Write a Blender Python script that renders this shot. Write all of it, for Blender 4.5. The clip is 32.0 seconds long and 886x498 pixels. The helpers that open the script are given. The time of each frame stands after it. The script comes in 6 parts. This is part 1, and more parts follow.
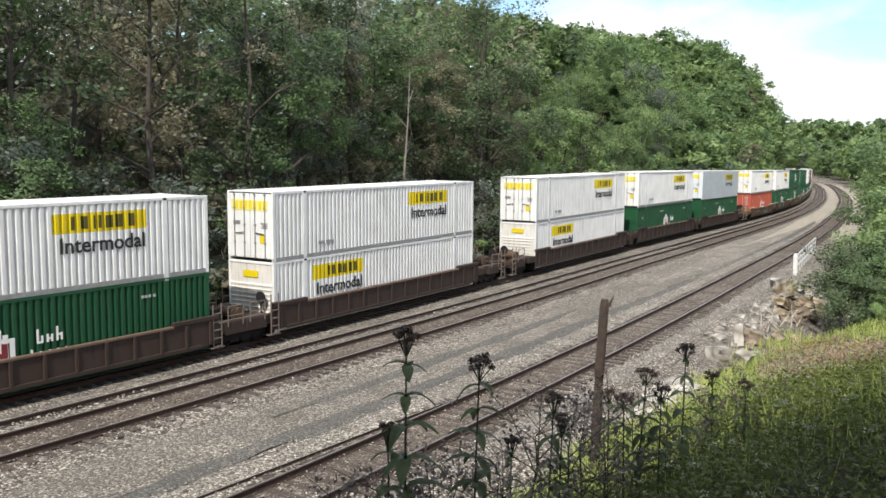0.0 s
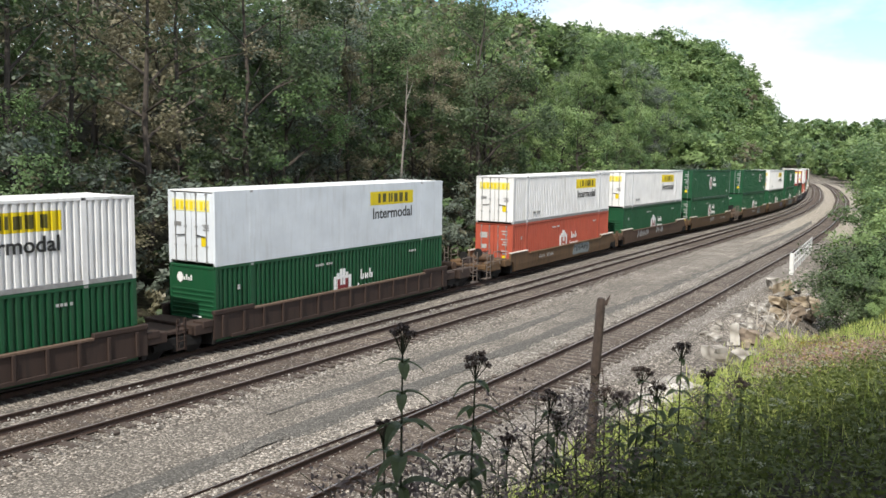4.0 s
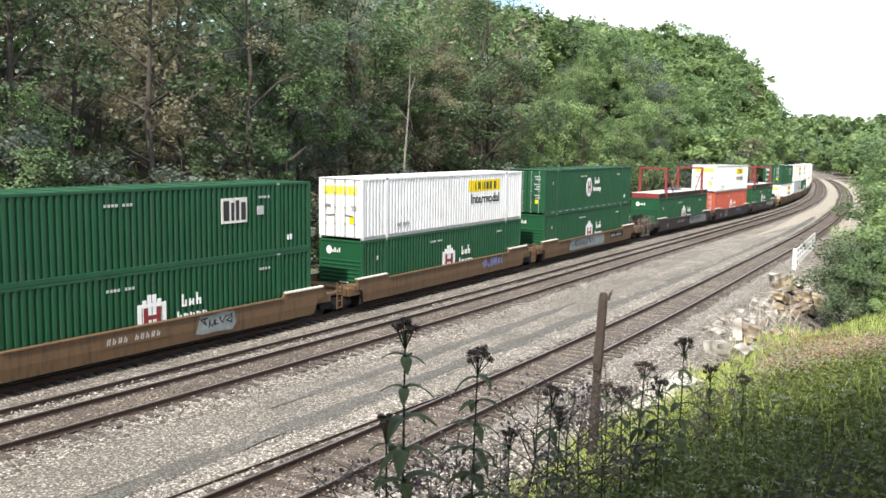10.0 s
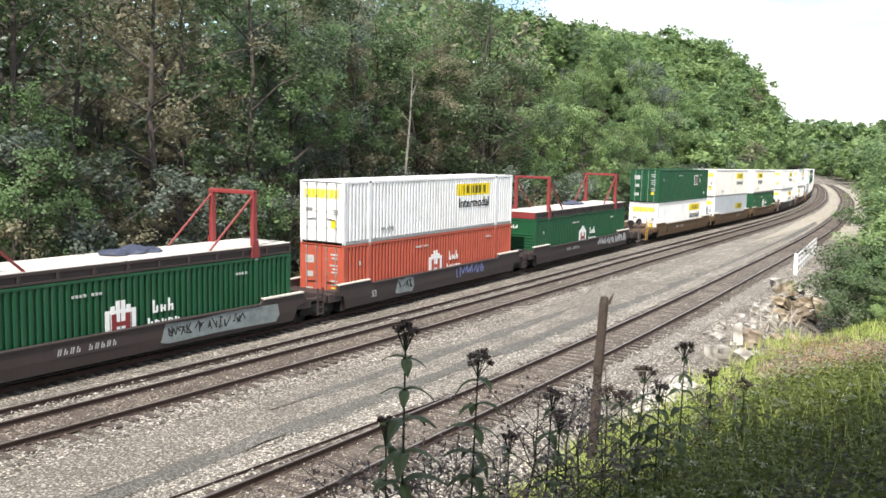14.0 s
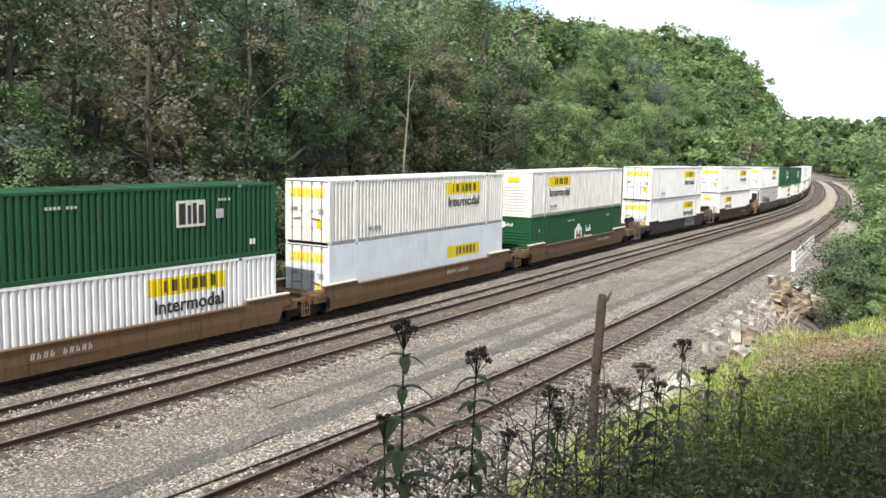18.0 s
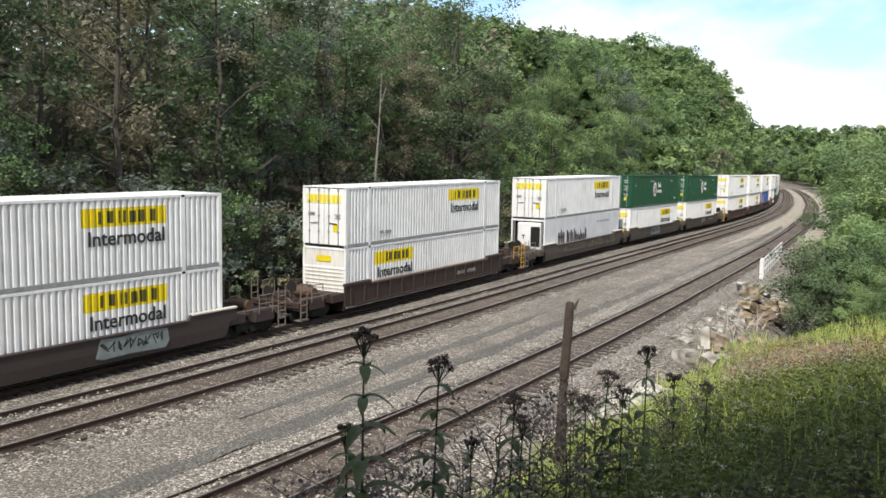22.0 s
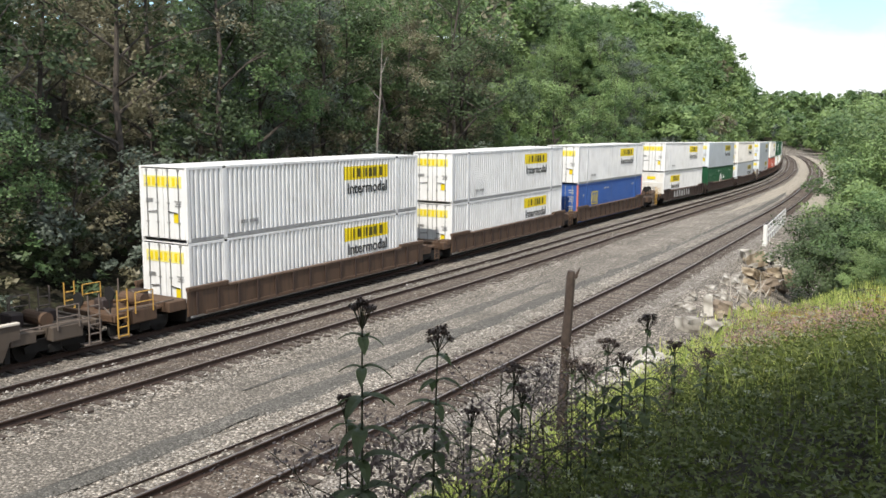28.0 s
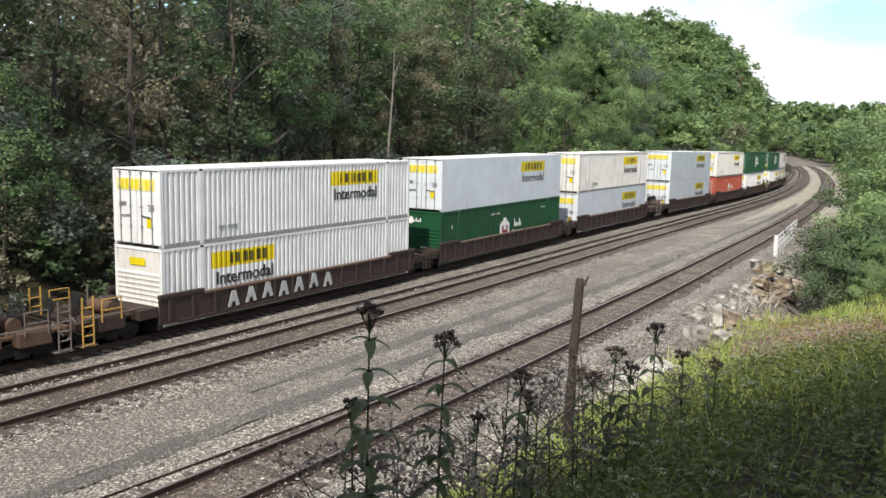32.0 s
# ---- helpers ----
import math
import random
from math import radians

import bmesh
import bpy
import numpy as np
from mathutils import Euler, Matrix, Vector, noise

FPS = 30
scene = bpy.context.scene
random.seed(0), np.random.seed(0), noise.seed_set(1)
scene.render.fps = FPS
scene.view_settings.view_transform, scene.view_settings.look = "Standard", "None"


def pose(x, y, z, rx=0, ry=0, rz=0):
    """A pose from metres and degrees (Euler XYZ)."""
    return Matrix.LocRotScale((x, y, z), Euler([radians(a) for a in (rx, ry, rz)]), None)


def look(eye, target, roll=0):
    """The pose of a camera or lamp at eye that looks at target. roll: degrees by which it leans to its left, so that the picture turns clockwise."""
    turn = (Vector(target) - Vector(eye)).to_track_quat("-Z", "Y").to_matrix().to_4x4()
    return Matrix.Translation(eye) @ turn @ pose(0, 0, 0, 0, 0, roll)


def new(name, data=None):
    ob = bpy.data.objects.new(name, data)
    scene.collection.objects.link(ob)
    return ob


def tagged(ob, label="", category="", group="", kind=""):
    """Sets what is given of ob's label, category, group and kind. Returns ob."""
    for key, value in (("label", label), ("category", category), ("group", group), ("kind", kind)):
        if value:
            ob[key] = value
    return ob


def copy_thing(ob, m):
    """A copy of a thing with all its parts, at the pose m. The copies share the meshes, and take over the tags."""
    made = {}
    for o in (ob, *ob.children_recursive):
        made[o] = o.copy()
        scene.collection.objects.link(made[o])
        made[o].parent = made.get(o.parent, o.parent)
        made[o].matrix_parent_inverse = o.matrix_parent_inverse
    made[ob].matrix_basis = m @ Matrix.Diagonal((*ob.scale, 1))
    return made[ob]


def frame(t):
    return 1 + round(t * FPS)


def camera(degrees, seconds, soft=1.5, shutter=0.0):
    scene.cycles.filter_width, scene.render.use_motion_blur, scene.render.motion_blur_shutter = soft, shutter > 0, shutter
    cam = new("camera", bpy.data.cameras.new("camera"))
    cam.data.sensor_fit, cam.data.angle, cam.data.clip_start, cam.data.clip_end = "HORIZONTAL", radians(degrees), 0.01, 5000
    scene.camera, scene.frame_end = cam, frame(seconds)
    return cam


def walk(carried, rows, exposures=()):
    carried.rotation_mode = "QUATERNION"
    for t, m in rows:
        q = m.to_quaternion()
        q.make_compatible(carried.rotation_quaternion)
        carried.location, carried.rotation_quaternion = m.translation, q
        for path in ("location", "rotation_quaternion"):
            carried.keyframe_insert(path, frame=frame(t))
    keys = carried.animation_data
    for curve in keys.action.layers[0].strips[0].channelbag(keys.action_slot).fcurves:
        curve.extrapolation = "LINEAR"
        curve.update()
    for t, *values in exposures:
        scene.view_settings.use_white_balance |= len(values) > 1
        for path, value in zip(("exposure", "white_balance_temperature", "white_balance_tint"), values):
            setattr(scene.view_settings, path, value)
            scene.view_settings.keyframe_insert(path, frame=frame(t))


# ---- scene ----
# camera and its way: a person's slight sway on a bank above the line
cam = camera(52.21, 32.0, soft=1.6)
PATH = [  # seconds, x, y, z, pitch, roll, yaw
    (0, 0.000, 0, 6.582, -5.51, -0.89, 0.00),
    (0.5, 0.000, 0, 6.582, -5.45, -0.79, -0.19),
    (1, 0.000, 0, 6.582, -5.30, -0.85, -0.43),
    (1.5, 0.000, 0, 6.582, -5.24, -1.10, -0.44),
    (2, 0.000, 0, 6.582, -5.37, -1.01, -0.46),
    (2.5, 0.000, 0, 6.582, -5.43, -1.03, -0.35),
    (3, 0.000, 0, 6.582, -5.53, -1.23, -0.20),
    (3.5, 0.000, 0, 6.582, -5.61, -1.18, -0.18),
    (5.5, 0.000, 0, 6.582, -5.72, -1.41, -0.06),
    (6, 0.000, 0, 6.582, -5.86, -1.39, -0.01),
    (6.5, 0.000, 0, 6.582, -6.02, -1.41, -0.11),
    (7, 0.000, 0, 6.582, -6.02, -1.35, -0.10),
    (7.5, 0.000, 0, 6.582, -5.90, -1.31, -0.07),
    (8, 0.000, 0, 6.582, -5.73, -1.50, -0.06),
    (8.5, 0.000, 0, 6.582, -5.85, -1.47, 0.02),
    (9, 0.000, 0, 6.582, -6.04, -1.40, 0.06),
    (9.5, 0.000, 0, 6.582, -6.12, -1.43, 0.03),
    (10, 0.000, 0, 6.582, -6.00, -1.33, 0.01),
    (10.5, 0.000, 0, 6.582, -5.78, -1.47, 0.04),
    (11, 0.000, 0, 6.582, -5.66, -1.56, 0.08),
    (11.5, 0.000, 0, 6.582, -5.80, -1.65, 0.22),
    (12, 0.000, 0, 6.582, -5.95, -1.69, 0.29),
    (12.5, 0.000, 0, 6.582, -5.85, -1.64, 0.17),
    (13, 0.000, 0, 6.582, -5.69, -1.65, 0.12),
    (13.5, 0.000, 0, 6.582, -5.66, -1.78, 0.09),
    (14, 0.000, 0, 6.582, -5.83, -1.71, 0.12),
    (14.5, 0.000, 0, 6.582, -6.15, -1.70, 0.27),
    (16.5, 0.000, 0, 6.582, -5.95, -1.84, 0.26),
    (17, 0.000, 0, 6.582, -6.20, -1.55, 0.26),
    (17.5, 0.000, 0, 6.582, -6.19, -1.48, 0.18),
    (18, 0.000, 0, 6.582, -5.95, -1.55, -0.03),
    (18.5, 0.000, 0, 6.582, -5.91, -1.54, -0.18),
    (19, 0.000, 0, 6.582, -5.73, -0.91, -0.33),
    (19.5, 0.009, 0, 6.582, -5.85, -0.62, -0.30),
    (20, 0.018, 0, 6.582, -6.05, -1.55, -0.43),
    (20.5, 0.030, 0, 6.582, -6.01, -1.97, -0.84),
    (21, 0.041, 0, 6.582, -6.07, -2.31, -1.20),
    (21.5, 0.055, 0, 6.582, -5.80, -2.44, -1.20),
    (22, 0.069, 0, 6.582, -5.36, -1.51, -1.75),
    (22.5, 0.078, 0, 6.582, -5.03, -1.71, -2.27),
    (23, 0.087, 0, 6.582, -4.78, -1.27, -3.14),
    (23.5, 0.088, 0, 6.582, -4.59, -1.38, -3.47),
    (24, 0.089, 0, 6.582, -4.88, -1.87, -3.14),
    (24.5, 0.090, 0, 6.582, -5.27, -1.56, -2.54),
    (25, 0.091, 0, 6.582, -5.63, -1.53, -1.97),
    (25.5, 0.092, 0, 6.582, -6.42, -1.13, -1.90),
    (27.5, 0.103, 0, 6.582, -7.33, -0.95, -1.60),
    (28, 0.104, 0, 6.582, -7.24, -0.87, -1.60),
    (28.5, 0.104, 0, 6.582, -7.12, -1.06, -1.56),
    (29, 0.105, 0, 6.582, -7.17, -1.22, -1.37),
    (29.5, 0.105, 0, 6.582, -7.12, -1.33, -1.23),
    (30, 0.106, 0, 6.582, -7.15, -1.42, -1.25),
    (30.5, 0.107, 0, 6.582, -7.15, -1.56, -0.99),
    (31, 0.107, 0, 6.582, -7.12, -1.45, -0.98),
    (31.5, 0.108, 0, 6.582, -7.09, -1.73, -0.84),
    (32, 0.109, 0, 6.582, -6.93, -1.73, -0.89),
]
EXPOSURE = [(0, 0.14), (3.5, 0.16), (7, 0.36), (8.5, 0.70), (13, 0.66), (17.2, 0.66), (18.5, 0.24), (19.5, 0.09), (25.5, 0.13), (28, 0.17), (32, 0.13)]
walk(cam, [(t, pose(x, y, z, 90 + p, r, w)) for t, x, y, z, p, r, w in PATH], EXPOSURE)

# ---- daylight ----
SUN_AZ, SUN_EL = 199.0, 48.0          # degrees clockwise from +Y, degrees up
world = bpy.data.worlds.new("sky")
scene.world = world
world.use_nodes = True
wn, wl = world.node_tree.nodes, world.node_tree.links
sky = wn.new("ShaderNodeTexSky")
sky.sky_type, sky.sun_disc = "NISHITA", False
sky.sun_elevation, sky.sun_rotation = radians(SUN_EL), radians(SUN_AZ)
sky.air_density, sky.dust_density = 1.0, 0.6
geo = wn.new("ShaderNodeTexCoord")
stretch = wn.new("ShaderNodeMapping")
stretch.inputs["Scale"].default_value = (1.6, 1.6, 3.6)
stretch.inputs["Location"].default_value = (0.35, 0.1, 0.0)
wl.new(geo.outputs["Generated"], stretch.inputs["Vector"])
cloud = wn.new("ShaderNodeTexNoise")
cloud.inputs["Scale"].default_value, cloud.inputs["Detail"].default_value, cloud.inputs["Roughness"].default_value = 1.7, 7, 0.55
wl.new(stretch.outputs[0], cloud.inputs["Vector"])
cover = wn.new("ShaderNodeValToRGB")
cover.color_ramp.elements[0].position, cover.color_ramp.elements[1].position = 0.43, 0.56
cover.color_ramp.elements[0].color = (0.14, 0.14, 0.14, 1)
wl.new(cloud.outputs["Fac"], cover.inputs["Fac"])
sky_mix = wn.new("ShaderNodeMix")
sky_mix.data_type = "RGBA"
sky_mix.inputs[7].default_value = (11.4, 11.5, 11.7, 1)
wl.new(cover.outputs["Color"], sky_mix.inputs[0])
clear = wn.new("ShaderNodeMix")
clear.data_type, clear.blend_type = "RGBA", "MULTIPLY"
clear.inputs[0].default_value = 1.0
clear.inputs[7].default_value = (1.5, 1.85, 2.0, 1)
wl.new(sky.outputs["Color"], clear.inputs[6])
wl.new(clear.outputs[2], sky_mix.inputs[6])
backg = wn["Background"]
backg.inputs["Strength"].default_value = 0.093
wl.new(sky_mix.outputs[2], backg.inputs["Color"])
sun = new("sun", bpy.data.lights.new("sun", "SUN"))
sun.data.energy, sun.data.angle, sun.data.color = 5.0, radians(0.6), (1.0, 0.94, 0.84)
az, el = radians(SUN_AZ), radians(SUN_EL)
sun_way = Vector((math.sin(az) * math.cos(el), math.cos(az) * math.cos(el), math.sin(el)))
sun.matrix_basis = look(sun_way * 200, (0, 0, 0))

# ---- materials ----


def nodes_of(name):
    m = bpy.data.materials.new(name)
    m.use_nodes = True
    nt = m.node_tree
    return m, nt, nt.nodes["Principled BSDF"]


def add_bump(nt, bsdf, height, strength, distance):
    b = nt.nodes.new("ShaderNodeBump")
    b.inputs["Strength"].default_value, b.inputs["Distance"].default_value = strength, distance
    nt.links.new(height, b.inputs["Height"])
    nt.links.new(b.outputs[0], bsdf.inputs["Normal"])


def tex(nt, kind, scale, detail=5.0, space="Object", squash=None, rough=0.55):
    tc = nt.nodes.new("ShaderNodeTexCoord")
    out = tc.outputs[space]
    if squash:
        mp = nt.nodes.new("ShaderNodeMapping")
        mp.inputs["Scale"].default_value = squash
        nt.links.new(out, mp.inputs[0])
        out = mp.outputs[0]
    n = nt.nodes.new("ShaderNodeTex" + kind)
    n.inputs["Scale"].default_value = scale
    if kind == "Noise":
        n.inputs["Detail"].default_value, n.inputs["Roughness"].default_value = detail, rough
    nt.links.new(out, n.inputs["Vector"])
    return n


def ramp(nt, fac, stops):
    r = nt.nodes.new("ShaderNodeValToRGB")
    e = r.color_ramp.elements
    while len(e) < len(stops):
        e.new(0.5)
    for el_, (p, c) in zip(e, stops):
        el_.position, el_.color = p, (*c, 1)
    nt.links.new(fac, r.inputs["Fac"])
    return r.outputs["Color"]


def mix(nt, fac, a, b, mode="MIX"):
    m = nt.nodes.new("ShaderNodeMix")
    m.data_type, m.blend_type = "RGBA", mode
    for socket, val in ((m.inputs[0], fac), (m.inputs[6], a), (m.inputs[7], b)):
        if hasattr(val, "is_output"):
            nt.links.new(val, socket)
        elif isinstance(val, tuple):
            socket.default_value = (*val, 1)
        else:
            socket.default_value = val
    return m.outputs[2]


def paint(name, colour, rough=0.45, dirt=(0.12, 0.09, 0.06), amount=0.5, metal=0.0, spec=0.4):
    """Weathered paint: blotches, fine grain and streaks that run down."""
    m, nt, b = nodes_of(name)
    big = tex(nt, "Noise", 0.9, 6)
    streak = tex(nt, "Noise", 3.0, 6, squash=(2.2, 2.2, 0.22))
    fine = tex(nt, "Noise", 38.0, 3)
    c = mix(nt, ramp(nt, big.outputs["Fac"], [(0.3, (0, 0, 0)), (0.75, (1, 1, 1))]), colour, tuple(0.82 * v for v in colour))
    f = ramp(nt, streak.outputs["Fac"], [(0.50, (0, 0, 0)), (0.78, (amount,) * 3)])
    c = mix(nt, f, c, dirt)
    g = ramp(nt, fine.outputs["Fac"], [(0.62, (0, 0, 0)), (0.80, (0.45 * amount,) * 3)])
    c = mix(nt, g, c, dirt)
    nt.links.new(c, b.inputs["Base Color"])
    b.inputs["Roughness"].default_value, b.inputs["Metallic"].default_value = rough, metal
    b.inputs["Specular IOR Level"].default_value = spec
    add_bump(nt, b, big.outputs["Fac"], 0.15, 0.02)
    return m


def stones(name, tones, scale, bump=0.6, tint=None):
    """Broken stone: every stone its own tone, dark gaps, larger drifts of tone."""
    m, nt, b = nodes_of(name)
    vor = tex(nt, "Voronoi", scale, space="Object")
    tone = nt.nodes.new("ShaderNodeSeparateColor")
    nt.links.new(vor.outputs["Color"], tone.inputs[0])
    n = len(tones)
    c = ramp(nt, tone.outputs[0], [(i / (n - 1), t) for i, t in enumerate(tones)])
    gap = ramp(nt, vor.outputs["Distance"], [(0.28, (1, 1, 1)), (0.80, (0.22, 0.20, 0.18))])
    c = mix(nt, 0.9, c, gap, "MULTIPLY")
    drift = tex(nt, "Noise", 0.35, 6)
    c = mix(nt, ramp(nt, drift.outputs["Fac"], [(0.35, (0, 0, 0)), (0.7, (0.6,) * 3)]), c, tint or tuple(0.7 * v for v in tones[0]))
    nt.links.new(c, b.inputs["Base Color"])
    b.inputs["Roughness"].default_value, b.inputs["Specular IOR Level"].default_value = 0.9, 0.2
    add_bump(nt, b, vor.outputs["Distance"], bump, -0.05)
    return m


def leafy(name, tones, gloss=0.45, through_light=0.42):
    m, nt, b = nodes_of(name)
    g = nt.nodes.new("ShaderNodeNewGeometry")
    c = ramp(nt, g.outputs["Random Per Island"], [(i / (len(tones) - 1), t) for i, t in enumerate(tones)])
    drift = tex(nt, "Noise", 0.5, 4)
    c = mix(nt, ramp(nt, drift.outputs["Fac"], [(0.35, (0, 0, 0)), (0.7, (0.55,) * 3)]), c, tones[0])
    info = nt.nodes.new("ShaderNodeObjectInfo")
    hsv = nt.nodes.new("ShaderNodeHueSaturation")
    rng = nt.nodes.new("ShaderNodeMapRange")
    rng.inputs["To Min"].default_value, rng.inputs["To Max"].default_value = 0.75, 1.25
    nt.links.new(info.outputs["Random"], rng.inputs["Value"])
    nt.links.new(rng.outputs[0], hsv.inputs["Value"])
    nt.links.new(c, hsv.inputs["Color"])
    c = hsv.outputs[0]
    nt.links.new(c, b.inputs["Base Color"])
    b.inputs["Roughness"].default_value, b.inputs["Specular IOR Level"].default_value = gloss, 0.3
    t = nt.nodes.new("ShaderNodeBsdfTranslucent")
    nt.links.new(c, t.inputs["Color"])
    ms = nt.nodes.new("ShaderNodeMixShader")
    ms.inputs[0].default_value = through_light
    nt.links.new(b.outputs[0], ms.inputs[1])
    nt.links.new(t.outputs[0], ms.inputs[2])
    nt.links.new(ms.outputs[0], nt.nodes["Material Output"].inputs["Surface"])
    return m


def plain(name, colour, rough=0.6, metal=0.0, vary=0.25, scale=6.0):
    m, nt, b = nodes_of(name)
    n = tex(nt, "Noise", scale, 6)
    c = mix(nt, ramp(nt, n.outputs["Fac"], [(0.3, (0, 0, 0)), (0.7, (1, 1, 1))]), colour, tuple((1 - vary) * v for v in colour))
    nt.links.new(c, b.inputs["Base Color"])
    b.inputs["Roughness"].default_value, b.inputs["Metallic"].default_value = rough, metal
    add_bump(nt, b, n.outputs["Fac"], 0.25, 0.01)
    return m


BALLAST = stones("ballast_stone", [(0.085, 0.077, 0.067), (0.144, 0.13, 0.112), (0.21, 0.187, 0.163), (0.294, 0.264, 0.228), (0.428, 0.383, 0.331), (0.795, 0.717, 0.626)], 16.0)
RUSTY_BALLAST = stones("rust_stained_ballast", [(0.074, 0.059, 0.048), (0.122, 0.096, 0.077), (0.17, 0.135, 0.109), (0.223, 0.183, 0.151), (0.36, 0.307, 0.259)], 15.0)
WARM_BALLAST = stones("warm_brown_ballast", [(0.105, 0.084, 0.068), (0.155, 0.126, 0.103), (0.205, 0.168, 0.14), (0.26, 0.218, 0.185), (0.38, 0.335, 0.295)], 15.0)
ROAD_DARK = stones("rolled_fine_gravel", [(0.103, 0.1, 0.091), (0.14, 0.133, 0.122), (0.171, 0.163, 0.147), (0.312, 0.293, 0.268)], 22.0, 0.4)
ROAD_LIGHT = stones("pale_loose_gravel", [(0.13, 0.119, 0.103), (0.223, 0.203, 0.178), (0.321, 0.29, 0.254), (0.45, 0.41, 0.358), (0.797, 0.724, 0.636)], 18.0)
ROAD_MID = stones("mixed_road_gravel", [(0.121, 0.11, 0.095), (0.179, 0.162, 0.141), (0.245, 0.223, 0.195), (0.336, 0.304, 0.268), (0.663, 0.6, 0.524)], 20.0, 0.4)
ROAD_PALE = stones("pale_beige_fine_gravel", [(0.286, 0.252, 0.205), (0.362, 0.323, 0.264), (0.429, 0.384, 0.317), (0.505, 0.458, 0.384), (0.629, 0.58, 0.5)], 18.0, 0.4, (0.33, 0.295, 0.25))
LOOSE, _nt, _b = nodes_of("single_broken_stone")
_nt.links.new(ramp(_nt, _nt.nodes.new("ShaderNodeNewGeometry").outputs["Random Per Island"], [(0.0, (0.075, 0.066, 0.056)), (0.35, (0.15, 0.137, 0.12)), (0.65, (0.23, 0.212, 0.187)), (0.9, (0.34, 0.318, 0.285)), (1.0, (0.52, 0.49, 0.45))]), _b.inputs["Base Color"])
_b.inputs["Roughness"].default_value = 0.85
SHOULDER = stones("brownish_gravel", [(0.142, 0.123, 0.106), (0.225, 0.2, 0.174), (0.308, 0.277, 0.247), (0.423, 0.388, 0.352), (0.688, 0.65, 0.6)], 18.0, 0.5)
SOIL = stones("forest_soil", [(0.028, 0.025, 0.017), (0.039, 0.033, 0.019), (0.033, 0.039, 0.017), (0.055, 0.050, 0.033)], 5.0)
TIE = plain("weathered_tie_wood", (0.078, 0.058, 0.047), 0.9, 0, 0.45, 9)
RAIL_RUST = plain("rusty_rail_steel", (0.075, 0.045, 0.033), 0.75, 0.2, 0.4, 12)
RAIL_TOP = plain("worn_rail_head", (0.33, 0.30, 0.28), 0.38, 0.8, 0.3, 4)
WHITE = paint("white_container_paint", (0.77, 0.77, 0.765), 0.42, (0.33, 0.29, 0.24), 0.35)
CREAM = paint("aged_white_container_paint", (0.75, 0.73, 0.69), 0.5, (0.28, 0.22, 0.16), 0.55)
PALE = paint("cool_white_smooth_panel", (0.66, 0.70, 0.74), 0.38, (0.36, 0.34, 0.31), 0.3)
CLEAN = paint("clean_white_smooth_panel", (0.76, 0.76, 0.77), 0.4, (0.30, 0.27, 0.24), 0.35)
PALE_YELLOW = paint("pale_yellow_sign_film", (0.76, 0.68, 0.22), 0.45, (0.5, 0.42, 0.2), 0.3)
GREEN = paint("dark_green_container_paint", (0.007, 0.068, 0.026), 0.5, (0.05, 0.075, 0.05), 0.45)
RED = paint("orange_red_container_paint", (0.42, 0.088, 0.052), 0.5, (0.25, 0.06, 0.035), 0.5)
BLUE = paint("blue_container_paint", (0.035, 0.10, 0.33), 0.45, (0.08, 0.09, 0.14), 0.45)
SALMON = paint("faded_red_post_paint", (0.60, 0.20, 0.15), 0.55, (0.3, 0.15, 0.1), 0.4)
YELLOW = paint("yellow_sign_film", (0.72, 0.56, 0.012), 0.4, (0.3, 0.22, 0.03), 0.3)
BLACK = plain("black_sign_film", (0.018, 0.018, 0.018), 0.5, 0, 0.3)
OLIVE = plain("dark_olive_sign_film", (0.09, 0.08, 0.012), 0.5, 0, 0.3)
SIGN_WHITE = plain("white_sign_film", (0.75, 0.75, 0.74), 0.5, 0, 0.12)
SIGN_RED = plain("maroon_sign_film", (0.20, 0.022, 0.025), 0.5, 0, 0.2)
SCRIPT = plain("dark_script_film", (0.045, 0.020, 0.022), 0.5, 0, 0.3)
STEEL = plain("galvanised_steel", (0.42, 0.42, 0.42), 0.45, 0.6, 0.3)
CAR_BROWN = paint("rust_stained_brown_car_paint", (0.042, 0.025, 0.019), 0.75, (0.016, 0.012, 0.010), 0.9)
CAR_RUST = paint("rusty_brown_car_paint", (0.098, 0.058, 0.036), 0.7, (0.03, 0.02, 0.015), 0.9)
CAR_DARK = paint("dark_maroon_car_paint", (0.042, 0.030, 0.028), 0.65, (0.028, 0.02, 0.018), 0.7)
CAR_YELLOW = paint("grimy_yellow_car_paint", (0.125, 0.072, 0.034), 0.7, (0.035, 0.025, 0.018), 0.95)
CAR_GREY = paint("faded_grey_brown_car_paint", (0.090, 0.070, 0.055), 0.75, (0.05, 0.04, 0.033), 0.75)
EDGE_TAN = paint("scuffed_rusty_edge", (0.14, 0.092, 0.066), 0.75, (0.06, 0.04, 0.028), 0.7)
NOSE = paint("off_white_front_paint", (0.70, 0.675, 0.63), 0.55, (0.22, 0.17, 0.12), 0.6)
LADDER = paint("worn_grey_brown_steel", (0.15, 0.122, 0.105), 0.65, (0.05, 0.035, 0.025), 0.8)
LADDER_YELLOW = paint("worn_yellow_steel", (0.46, 0.27, 0.06), 0.6, (0.10, 0.06, 0.03), 0.7)
# grime of the running gear, darkened further to hold shade under the cars
GRIME_SHADE = plain("black_grime_and_shade", (0.008, 0.007, 0.0066), 0.9, 0, 0.4)
FRAME_RED = paint("bright_red_frame_paint", (0.21, 0.032, 0.032), 0.55, (0.12, 0.03, 0.025), 0.5)
PALE_EDGE = paint("pale_scuffed_edge", (0.60, 0.55, 0.48), 0.7, (0.22, 0.17, 0.12), 0.6)
